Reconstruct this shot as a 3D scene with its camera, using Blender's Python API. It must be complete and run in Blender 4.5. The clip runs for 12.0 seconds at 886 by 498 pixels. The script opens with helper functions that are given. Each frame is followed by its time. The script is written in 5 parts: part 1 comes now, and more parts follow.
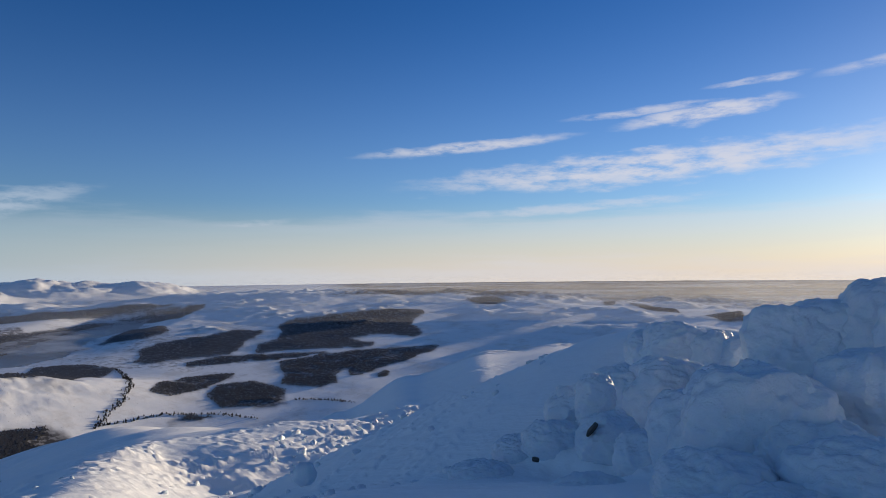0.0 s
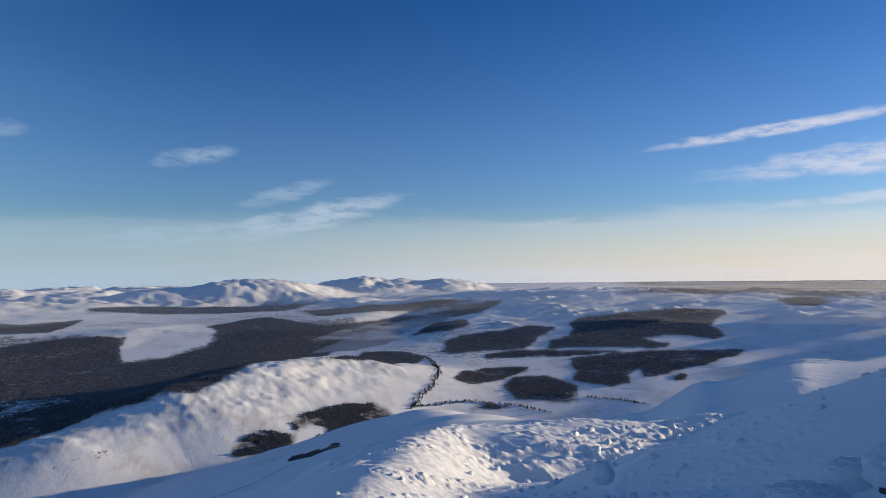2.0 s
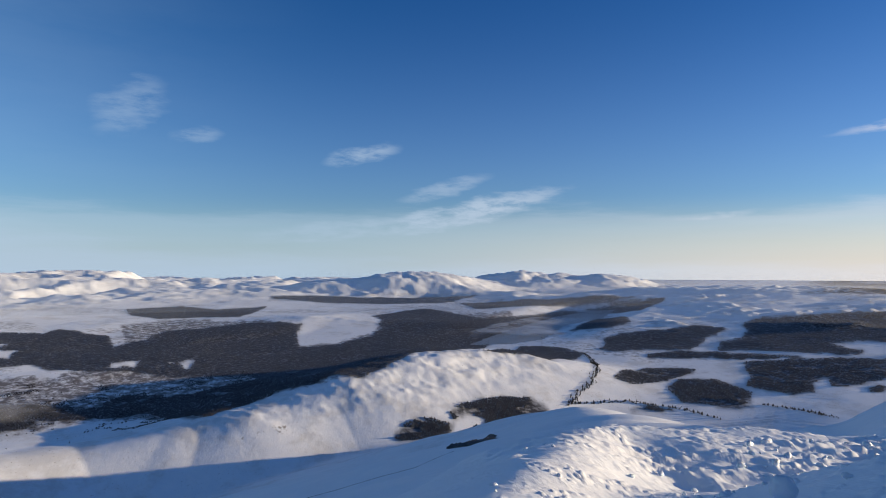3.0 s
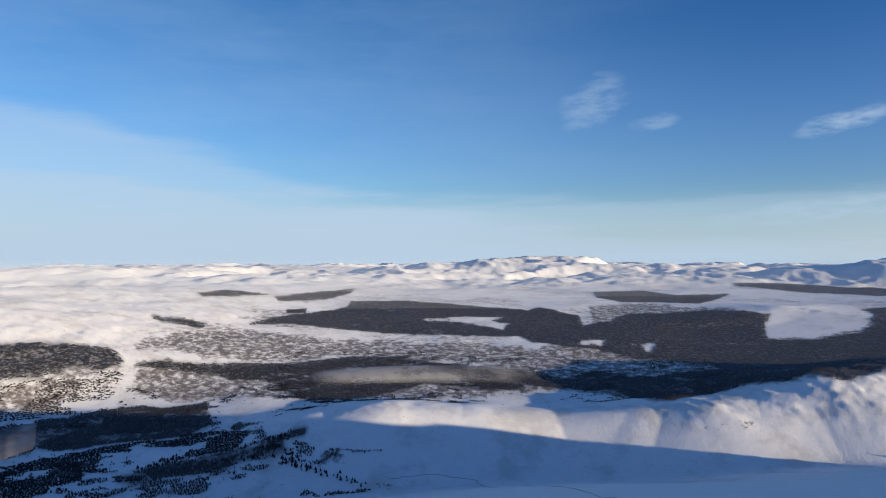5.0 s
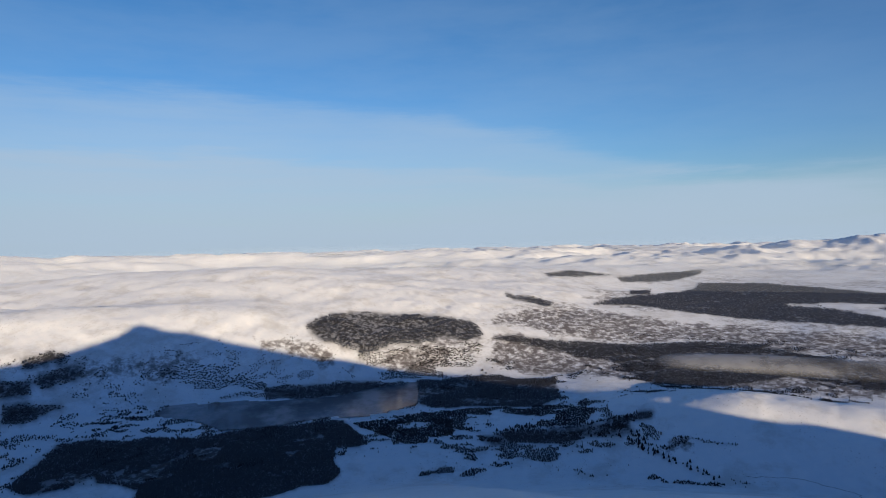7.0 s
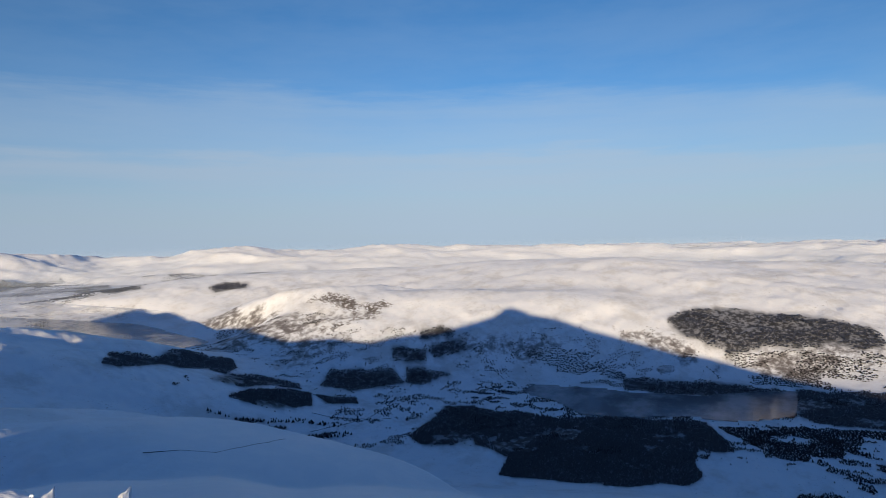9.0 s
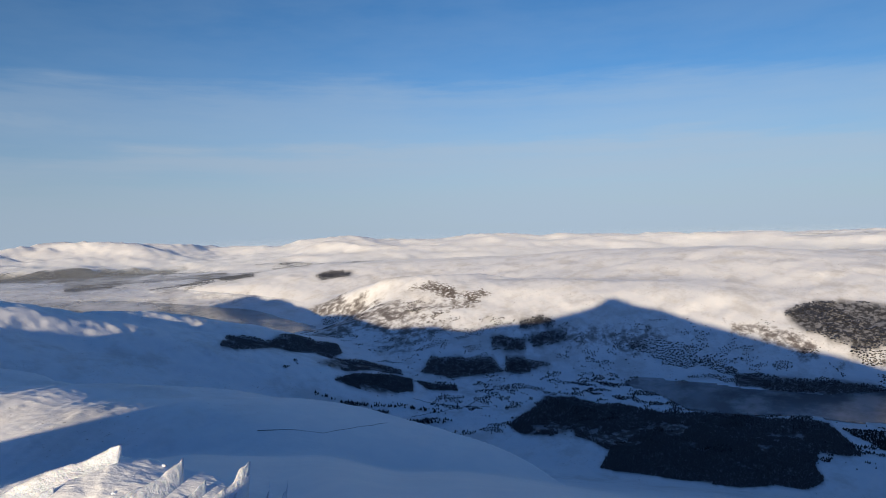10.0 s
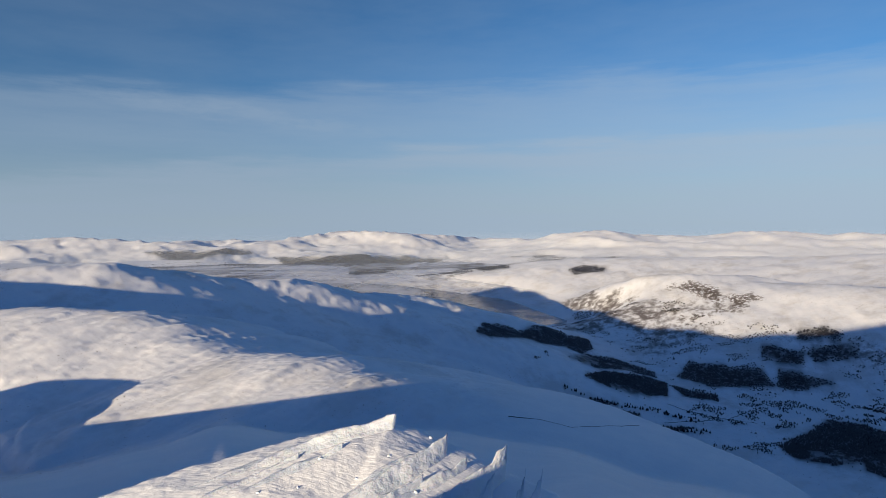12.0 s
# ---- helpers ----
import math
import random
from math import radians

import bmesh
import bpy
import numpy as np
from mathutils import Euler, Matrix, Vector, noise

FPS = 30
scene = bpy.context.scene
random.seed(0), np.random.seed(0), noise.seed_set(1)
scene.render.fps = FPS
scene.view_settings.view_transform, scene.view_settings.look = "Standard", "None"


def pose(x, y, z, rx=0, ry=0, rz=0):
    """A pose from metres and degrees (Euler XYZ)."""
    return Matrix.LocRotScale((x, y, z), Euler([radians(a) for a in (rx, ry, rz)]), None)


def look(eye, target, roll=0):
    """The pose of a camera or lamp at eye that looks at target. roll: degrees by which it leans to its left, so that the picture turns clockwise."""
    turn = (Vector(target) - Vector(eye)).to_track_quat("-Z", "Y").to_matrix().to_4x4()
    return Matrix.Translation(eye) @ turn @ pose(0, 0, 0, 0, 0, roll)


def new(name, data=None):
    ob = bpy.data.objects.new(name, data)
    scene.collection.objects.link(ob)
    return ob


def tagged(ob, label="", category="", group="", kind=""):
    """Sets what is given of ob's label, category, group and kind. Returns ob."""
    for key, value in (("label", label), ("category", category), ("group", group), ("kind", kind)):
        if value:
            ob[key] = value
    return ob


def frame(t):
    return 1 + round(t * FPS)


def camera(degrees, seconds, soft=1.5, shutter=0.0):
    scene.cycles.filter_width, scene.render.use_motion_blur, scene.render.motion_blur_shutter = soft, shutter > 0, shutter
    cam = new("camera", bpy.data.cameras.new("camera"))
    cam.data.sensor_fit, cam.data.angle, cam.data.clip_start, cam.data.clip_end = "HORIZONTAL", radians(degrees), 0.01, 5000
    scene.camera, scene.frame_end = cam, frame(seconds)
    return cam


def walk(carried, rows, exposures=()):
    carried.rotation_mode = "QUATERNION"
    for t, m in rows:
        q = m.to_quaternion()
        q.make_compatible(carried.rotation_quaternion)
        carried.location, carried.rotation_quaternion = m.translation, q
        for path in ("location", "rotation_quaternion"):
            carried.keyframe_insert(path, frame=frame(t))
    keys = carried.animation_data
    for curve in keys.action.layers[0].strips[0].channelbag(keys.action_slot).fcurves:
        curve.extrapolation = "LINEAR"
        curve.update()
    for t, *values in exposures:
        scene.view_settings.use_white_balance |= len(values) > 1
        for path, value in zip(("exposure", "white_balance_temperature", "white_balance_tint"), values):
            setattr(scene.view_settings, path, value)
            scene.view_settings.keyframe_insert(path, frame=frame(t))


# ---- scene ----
# ---------------------------------------------------------------- camera
# A walker on a summit turns on the spot: the phone swings on a short arm round the body.
cam = camera(68.53, 12.0, soft=0.6)
EYE, ARM = 1.6, 0.35
TURNS = [  # seconds, yaw, pitch, roll in degrees
    (0.0, 0.00, 2.07, 0.65),
    (0.5, 8.99, 1.54, 0.90),
    (1.0, 14.97, 1.41, 0.27),
    (1.5, 20.46, 1.54, 0.45),
    (2.0, 25.10, 2.18, 0.77),
    (2.5, 31.05, 2.15, -0.30),
    (2.7, 34.04, 1.99, -0.18),
    (4.3, 64.23, 0.86, -0.47),
    (4.5, 68.64, 0.73, -0.51),
    (5.0, 77.78, 0.56, 0.18),
    (5.5, 84.04, 0.45, 0.21),
    (6.0, 89.62, -0.03, 0.47),
    (6.5, 98.32, -0.20, 0.90),
    (7.0, 107.26, -0.71, 1.43),
    (7.5, 116.40, -0.78, 1.22),
    (7.7, 119.44, -0.78, 1.22),
    (9.3, 141.25, -0.85, 1.22),
    (9.5, 142.84, -0.92, 1.26),
    (10.0, 146.96, -1.57, 1.52),
    (10.5, 150.78, -1.95, 0.46),
    (11.0, 157.52, -1.95, -0.16),
    (11.5, 164.02, -2.30, -0.07),
    (12.0, 169.04, -1.72, 0.37),
]


def held(yaw, pitch, roll):
    a = radians(yaw)
    return pose(-ARM * math.sin(a), ARM * math.cos(a), EYE, 90, 0, yaw) @ pose(0, 0, 0, pitch, 0, 0) @ pose(0, 0, 0, 0, 0, -roll)


walk(cam, [(t, held(yaw, pitch, roll)) for t, yaw, pitch, roll in TURNS], [(0, 0.84, 5450, 16), (2.5, 1.02, 5450, 16), (5, 1.18, 5450, 16), (7.0, 0.94, 5450, 16), (9.5, 0.90, 5450, 16), (12, 0.82, 5450, 16)])

# ---------------------------------------------------------------- sky and sun
SUN_AZ, SUN_EL = -47.6, 6.0  # degrees; azimuths are counted to the left of +y


def heading(az):
    a = np.radians(az)
    return -np.sin(a), np.cos(a)


world = bpy.data.worlds.new("winter_sky")
scene.world = world
world.use_nodes = True
wt = world.node_tree
wt.nodes.clear()


def wnode(kind, **inputs):
    n = wt.nodes.new(kind)
    for k, v in inputs.items():
        key = int(k[1:]) if k[0] == "i" and k[1:].isdigit() else k
        if isinstance(v, bpy.types.NodeSocket):
            wt.links.new(v, n.inputs[key])
        else:
            n.inputs[key].default_value = v
    return n


def wmath(op, a, b=0.0, c=0.0, clamp=False):
    n = wnode("ShaderNodeMath", i0=a, i1=b, i2=c)
    n.operation, n.use_clamp = op, clamp
    return n.outputs[0]


sky = wnode("ShaderNodeTexSky")
sky.sky_type, sky.sun_disc = "NISHITA", False
sky.sun_elevation, sky.sun_rotation = radians(SUN_EL), radians(-SUN_AZ)
sky.altitude, sky.air_density, sky.dust_density, sky.ozone_density = 900, 1.0, 0.3, 3.0
# azimuth and height of each direction of the sky, in degrees
way = wnode("ShaderNodeTexCoord").outputs["Generated"]
part = wnode("ShaderNodeSeparateXYZ", Vector=way).outputs
up = wmath("MULTIPLY", wmath("ARCSINE", part[2]), 180 / math.pi)
side = wmath("MULTIPLY", wmath("ARCTAN2", wmath("MULTIPLY", part[0], -1.0), part[1]), 180 / math.pi)
side = wmath("ADD", side, wmath("MULTIPLY", wmath("LESS_THAN", side, -100.0), 360.0))


def wramp(v, lo, hi, a=0.0, b=1.0):
    n = wnode("ShaderNodeMapRange", i0=v, i1=lo, i2=hi, i3=a, i4=b)
    n.interpolation_type = "SMOOTHSTEP"
    return n.outputs[0]


def wmix(fac, a, b):
    n = wnode("ShaderNodeMix")
    n.data_type = "RGBA"
    for s, v in ((n.inputs[0], fac), (n.inputs[6], a), (n.inputs[7], b)):
        if isinstance(v, bpy.types.NodeSocket):
            wt.links.new(v, s)
        else:
            s.default_value = (*v, 1) if isinstance(v, tuple) else v
    return n.outputs[2]


def wisp(scale_side, scale_up, detail, rough, seed):
    v = wnode("ShaderNodeCombineXYZ", X=wmath("MULTIPLY", side, scale_side), Y=wmath("MULTIPLY", up, scale_up), Z=seed)
    return wnode("ShaderNodeTexNoise", Vector=v.outputs[0], Scale=1.0, Detail=detail, Roughness=rough).outputs["Fac"]


fray = wisp(0.30, 1.1, 6.0, 0.52, 3.0)
fine = wisp(0.35, 1.2, 6.0, 0.6, 9.0)
clear = wnode("ShaderNodeHueSaturation", Hue=wramp(side, 30.0, 100.0, 0.512, 0.499), Saturation=wmath("MULTIPLY", wramp(side, 30.0, 110.0, 1.02, 1.04), wramp(up, 5.0, 26.0, 1.0, 1.14)), Value=wmath("MULTIPLY", wramp(up, 7.0, 26.0, 1.16, 0.98), wramp(side, 130.0, 195.0, 1.0, 0.80)), Color=sky.outputs[0]).outputs[0]
# pale air over the horizon, warm towards the sun
sun_way = (*heading(SUN_AZ), 0.0)
dot = wnode("ShaderNodeVectorMath", i0=way, i1=sun_way)
dot.operation = "DOT_PRODUCT"
sunward = wramp(dot.outputs["Value"], -0.2, 1.0)
pale = wmix(sunward, (3.5, 4.2, 4.0), (7.6, 5.6, 3.3))
air = wmix(wramp(up, -2.0, 6.5, 0.90, 0.0), clear, pale)


def streak(a0, e0, a1, e1, thick, strength, soft=1.0):
    """How much of a long thin cloud covers each direction, between two ends given by azimuth and height."""
    length = math.hypot(a1 - a0, e1 - e0)
    ux, uy = (a1 - a0) / length, (e1 - e0) / length
    da, de = wmath("SUBTRACT", side, (a0 + a1) / 2), wmath("SUBTRACT", up, (e0 + e1) / 2)
    lie = wmath("ADD", wmath("MULTIPLY", da, ux), wmath("MULTIPLY", de, uy))
    off = wmath("SUBTRACT", wmath("MULTIPLY", de, ux), wmath("MULTIPLY", da, uy))
    off = wmath("ADD", off, wmath("MULTIPLY", wmath("SUBTRACT", fray, 0.5), thick * 1.7 * soft))
    p, q = wmath("DIVIDE", lie, length / 2), wmath("DIVIDE", off, thick)
    d = wmath("ADD", wmath("MULTIPLY", p, p), wmath("MULTIPLY", q, q))
    return wmath("MULTIPLY", wramp(d, 1.2, 0.0), wmath("MULTIPLY", wramp(fine, 0.28, 0.62), strength))


STREAKS = [  # azimuth and height of both ends, half thickness, density
    (8.0, 10.1, -12.4, 11.7, 0.55, 0.80), (-10.5, 12.9, -24, 13.6, 0.40, 0.62), (-14.6, 12.0, -29.5, 13.3, 0.75, 0.80), (-22, 14.6, -30, 14.9, 0.35, 0.55),
    (4.0, 7.5, -40, 9.9, 1.55, 0.80), (0, 4.8, -24, 6.2, 0.50, 0.45), (-30, 14.5, -40, 15.3, 0.5, 0.45), (46, 3.0, 27.5, 6.9, 1.15, 0.75),
    (49.5, 9.2, 42.5, 10.6, 0.85, 0.55), (43, 5.8, 34.5, 8.2, 0.8, 0.40), (67.5, 10.8, 62, 14.8, 1.9, 0.30), (62, 10.8, 57.5, 11.2, 0.65, 0.30),
    (19.5, 4.1, 13, 4.6, 0.35, 0.35), (203, 11.4, 173, 8.4, 0.9, 0.28), (56, 2.6, 40, 4.2, 0.9, 0.40)]
cover = 0.0
for a0, e0, a1, e1, thick, strength in STREAKS:
    cover = wmath("MAXIMUM", cover, streak(a0, e0, a1, e1, thick, strength))


def edge(stops):
    """A height that runs through (azimuth, height) stops."""
    h = stops[0][1]
    for (a0, e0), (a1, e1) in zip(stops, stops[1:]):
        n = wnode("ShaderNodeMapRange", i0=side, i1=float(a0), i2=float(a1), i3=0.0, i4=float(e1 - e0))
        h = wmath("ADD", h, n.outputs[0])
    return h


uneven = wmath("MULTIPLY", wmath("SUBTRACT", wisp(0.06, 0.5, 6.0, 0.6, 21.0), 0.5), 5.0)
level = wmath("ADD", up, uneven)
high_veil = wmath("SUBTRACT", edge([(60, 1.0), (69, 2.8), (86, 5.4), (96, 8.3), (107, 11.0), (119, 12.3), (150, 13.0), (172, 12.4), (205, 11.0)]), level)
low_veil = wmath("SUBTRACT", edge([(95, 5.0), (108, 6.9), (140, 8.0), (173, 7.1), (205, 4.2)]), level)
veil = wmath("ADD", wmath("MULTIPLY", wramp(high_veil, -0.6, 1.6), 0.34), wmath("MULTIPLY", wramp(low_veil, -0.5, 1.0), 0.30))
veil = wmath("MULTIPLY", veil, wramp(wisp(0.03, 0.35, 5.0, 0.6, 33.0), 0.15, 0.6, 0.6, 1.1))
thin = wmath("MULTIPLY", wramp(side, 45.0, 95.0), 0.14)
veil = wmath("ADD", veil, wmath("MULTIPLY", thin, wramp(wisp(0.05, 0.2, 5.0, 0.6, 51.0), 0.2, 0.7, 0.4, 1.4)))
cloud = wmix(sunward, wmix(wramp(side, 130.0, 195.0), (3.7, 4.3, 4.35), (3.0, 3.5, 3.6)), (6.8, 6.1, 5.2))
seen = wmix(wmath("MINIMUM", cover, 0.9), wmix(wmath("MINIMUM", veil, 0.9), air, cloud), cloud)
back = wnode("ShaderNodeBackground", Color=seen, Strength=0.064)
wout = wnode("ShaderNodeOutputWorld", Surface=back.outputs[0])

sun_data = bpy.data.lights.new("sun", "SUN")
sun_data.energy, sun_data.angle, sun_data.color = 3.85, radians(0.53), (1.0, 0.735, 0.38)
sun = new("sun", sun_data)
sx, sy = heading(SUN_AZ)
sun.matrix_world = look((600 * sx, 600 * sy, 600 * math.tan(radians(SUN_EL))), (0, 0, 0))

# ---------------------------------------------------------------- materials
class Nodes:
    """A short hand for one material's node tree."""

    def __init__(self, name):
        self.m = bpy.data.materials.new(name)
        self.m.use_nodes = True
        self.t = self.m.node_tree
        self.b = self.t.nodes["Principled BSDF"]

    def add(self, kind, **inputs):
        n = self.t.nodes.new(kind)
        for k, v in inputs.items():
            key = int(k[1:]) if k[0] == "i" and k[1:].isdigit() else k.replace("_", " ")
            self.put(n.inputs[key], v)
        return n

    def put(self, socket, v):
        if isinstance(v, bpy.types.NodeSocket):
            self.t.links.new(v, socket)
        else:
            socket.default_value = v

    def calc(self, op, a, b=0.0, clamp=False):
        n = self.add("ShaderNodeMath", i0=a, i1=b)
        n.operation, n.use_clamp = op, clamp
        return n.outputs[0]

    def noise(self, scale, detail=4.0, rough=0.55, vector=None):
        n = self.add("ShaderNodeTexNoise", Scale=scale, Detail=detail, Roughness=rough)
        self.put(n.inputs["Vector"], vector if vector else self.place())
        return n.outputs["Fac"]

    def place(self):
        return self.add("ShaderNodeNewGeometry").outputs["Position"]

    def attr(self, name):
        n = self.add("ShaderNodeAttribute")
        n.attribute_name = name
        return n.outputs["Fac"]

    def ramp(self, fac, lo, hi):
        n = self.add("ShaderNodeMapRange", Value=fac, From_Min=lo, From_Max=hi)
        n.interpolation_type = "SMOOTHSTEP"
        return n.outputs[0]

    def mix(self, fac, a, b):
        n = self.add("ShaderNodeMix")
        n.data_type = "RGBA"
        for s, v in ((n.inputs[0], fac), (n.inputs[6], a), (n.inputs[7], b)):
            self.put(s, (*v, 1) if isinstance(v, tuple) and len(v) == 3 else v)
        return n.outputs[2]

    def bump(self, height, strength, distance, normal=None):
        n = self.add("ShaderNodeBump", Height=height, Strength=strength, Distance=distance)
        if normal:
            self.put(n.inputs["Normal"], normal)
        return n.outputs[0]


def ground_material():
    n = Nodes("snowy_land")
    grain = n.noise(0.9, 6, 0.6)
    drift = n.noise(0.07, 5, 0.6)
    # snow is neutral: the blue of its shade is put into this base colour
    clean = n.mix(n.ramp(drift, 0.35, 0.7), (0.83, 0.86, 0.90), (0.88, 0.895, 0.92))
    scour = n.calc("MULTIPLY", n.ramp(n.noise(0.014, 7, 0.7), 0.46, 0.66), n.attr("tufts"))
    clean = n.mix(n.calc("MULTIPLY", scour, 0.6), clean, (0.58, 0.575, 0.56))
    # heather and grass that stand out of thin snow
    patchy = n.ramp(n.calc("ADD", n.noise(0.075, 8, 0.74), n.calc("MULTIPLY", n.attr("moor"), 0.36)), 0.70, 0.93)
    heather = n.mix(n.noise(0.2, 3), (0.066, 0.056, 0.054), (0.135, 0.110, 0.098))
    c = n.mix(n.calc("MULTIPLY", patchy, n.calc("MULTIPLY", n.attr("moor"), 0.92)), clean, heather)
    # tufts and stones that break the snow here and there
    speck = n.ramp(n.noise(0.42, 3, 0.75), 0.63, 0.70)
    speck = n.calc("MULTIPLY", speck, n.ramp(n.noise(0.02, 5, 0.6), 0.46, 0.62))
    c = n.mix(n.calc("MULTIPLY", speck, n.attr("tufts")), c, (0.11, 0.09, 0.07))
    # forest floor under the trees: litter, with the trees' shade put into its dark colour
    shaded_litter = n.mix(n.ramp(n.noise(0.12, 6, 0.65), 0.44, 0.60), (0.045, 0.045, 0.048), (0.24, 0.245, 0.26))
    c = n.mix(n.attr("woods"), c, shaded_litter)
    # rock on steep ground and on crags
    rocky = n.ramp(n.calc("ADD", n.noise(0.16, 8, 0.7), n.calc("MULTIPLY", n.attr("crag"), 0.30)), 0.72, 0.78)
    stone = n.mix(n.noise(0.6, 4), (0.07, 0.062, 0.055), (0.20, 0.165, 0.13))
    c = n.mix(n.calc("MULTIPLY", rocky, n.attr("crag")), c, stone)
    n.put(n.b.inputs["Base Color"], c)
    n.b.inputs["Roughness"].default_value = 0.62
    n.b.inputs["Specular IOR Level"].default_value = 0.25
    n.b.inputs["Diffuse Roughness"].default_value = 0.16
    b = n.bump(drift, 0.35, 1.1)
    wind = n.add("ShaderNodeVectorRotate", Vector=n.place(), Angle=radians(42))
    drag = n.add("ShaderNodeVectorMath", i0=wind.outputs[0], i1=(0.16, 1.0, 0.6))
    drag.operation = "MULTIPLY"
    b = n.bump(n.noise(0.33, 6, 0.62, drag.outputs[0]), 0.22, 0.8, b)
    b = n.bump(n.noise(1.1, 6, 0.66, drag.outputs[0]), 0.13, 0.25, b)
    b = n.bump(n.noise(2.2, 5, 0.6, drag.outputs[0]), 0.16, 0.07, b)
    b = n.bump(grain, 0.35, 0.2, b)
    n.put(n.b.inputs["Normal"], n.bump(n.noise(7.0, 5, 0.65), 0.4, 0.035, b))
    return n.m


def tree_material(name, dark, light, frost):
    n = Nodes(name)
    c = n.mix(n.add("ShaderNodeNewGeometry").outputs["Random Per Island"], dark, light)
    c = n.mix(n.ramp(n.noise(0.02, 5, 0.65), 0.35, 0.7), c, tuple(0.5 * (a + b) for a, b in zip(dark, light)))
    lie = n.calc("MULTIPLY", n.ramp(n.noise(0.22, 6, 0.75), 0.52, 0.68), n.ramp(n.noise(0.012, 4, 0.6), 0.40, 0.62))
    n.put(n.b.inputs["Base Color"], n.mix(n.calc("MULTIPLY", lie, frost), c, (0.62, 0.64, 0.67)))
    n.b.inputs["Roughness"].default_value = 0.85
    n.b.inputs["Specular IOR Level"].default_value = 0.1
    return n.m


def ice_material(name, wet, dusted, gloss):
    n = Nodes(name)
    sheet = n.ramp(n.noise(0.02, 6, 0.6), 0.40, 0.66)
    n.put(n.b.inputs["Base Color"], n.mix(sheet, wet, dusted))
    n.put(n.b.inputs["Roughness"], n.calc("ADD", n.calc("MULTIPLY", sheet, 0.15), gloss))
    n.b.inputs["Specular IOR Level"].default_value = 0.9
    n.put(n.b.inputs["Normal"], n.bump(n.noise(0.3, 4), 0.03, 0.3))
    return n.m


def rime_material():
    n = Nodes("rime_snow")
    grain = n.noise(9.0, 7, 0.62)
    lump = n.noise(1.6, 5, 0.6)
    # the summit rocks' deep shade is put into this darker, bluer colour
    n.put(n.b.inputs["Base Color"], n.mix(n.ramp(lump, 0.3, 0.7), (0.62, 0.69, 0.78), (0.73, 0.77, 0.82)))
    n.b.inputs["Roughness"].default_value = 0.55
    n.b.inputs["Specular IOR Level"].default_value = 0.3
    n.b.inputs["Subsurface Weight"].default_value = 0.15
    n.b.inputs["Subsurface Radius"].default_value = (0.03, 0.05, 0.09)
    b = n.bump(lump, 0.55, 0.18)
    n.put(n.b.inputs["Normal"], n.bump(grain, 0.5, 0.03, b))
    return n.m


def plain_material(name, a, b, scale, rough=0.8):
    n = Nodes(name)
    n.put(n.b.inputs["Base Color"], n.mix(n.noise(scale, 5), a, b))
    n.b.inputs["Roughness"].default_value = rough
    return n.m


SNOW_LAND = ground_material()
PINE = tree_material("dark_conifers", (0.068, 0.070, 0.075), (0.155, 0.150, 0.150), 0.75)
# far woods: frost, and distance haze put into the pale bluish colour
FROSTED_HAZY = tree_material("hazy_frosted_conifers", (0.098, 0.104, 0.118), (0.185, 0.190, 0.205), 0.35)
BIRCH = tree_material("bare_trees", (0.030, 0.030, 0.032), (0.065, 0.062, 0.062), 0.25)
ICE = ice_material("loch_ice", (0.17, 0.18, 0.20), (0.36, 0.37, 0.39), 0.10)
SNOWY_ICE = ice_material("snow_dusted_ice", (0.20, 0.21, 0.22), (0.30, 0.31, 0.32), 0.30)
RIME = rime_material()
STONE = plain_material("wall_stone", (0.04, 0.04, 0.04), (0.12, 0.115, 0.11), 0.8)
BOULDER = plain_material("bare_rock", (0.03, 0.027, 0.024), (0.10, 0.09, 0.08), 3.0)

# ---------------------------------------------------------------- the lie of the land
# All heights here are metres above the eye; plan places are polar: azimuth (degrees to the left of +y) and metres from the summit.
# Beyond 300 m the land is drawn together along the lines of sight, so that hills of 40 km stand within 5 km.
TRUE_TO, DRAWN = 300.0, 0.563


def drawn(r):
    """The radius at which land of the true radius r stands."""
    return np.where(r < TRUE_TO, r, TRUE_TO * (np.maximum(r, TRUE_TO) / TRUE_TO) ** DRAWN)


def lattice(i, j, seed):
    h = (i * 374761393 + j * 668265263 + seed * 1442695041) & 0xFFFFFFFF
    h = ((h ^ (h >> 13)) * 1274126177) & 0xFFFFFFFF
    return ((h ^ (h >> 16)) & 0xFFFF) / 32767.5 - 1.0


def waves(x, y, seed=0):
    """Smooth noise, -1 to 1, with cells one unit wide."""
    i, j = np.floor(x).astype(np.int64), np.floor(y).astype(np.int64)
    u, v = x - i, y - j
    u, v = u * u * u * (u * (6 * u - 15) + 10), v * v * v * (v * (6 * v - 15) + 10)
    a, b = lattice(i, j, seed), lattice(i + 1, j, seed)
    c, d = lattice(i, j + 1, seed), lattice(i + 1, j + 1, seed)
    return (a + (b - a) * u) * (1 - v) + (c + (d - c) * u) * v


def fbm(x, y, octaves=4, seed=0, gain=0.5):
    s, amp = 0.0, 1.0
    for k in range(octaves):
        s = s + amp * waves(x * 2 ** k + 17.3 * k, y * 2 ** k - 9.1 * k, seed + k)
        amp *= gain
    return s


def step(a, b, x):
    t = np.clip((x - a) / (b - a), 0, 1)
    return t * t * (3 - 2 * t)


def smax(a, b, k):
    return 0.5 * (a + b + np.sqrt((a - b) ** 2 + k * k))


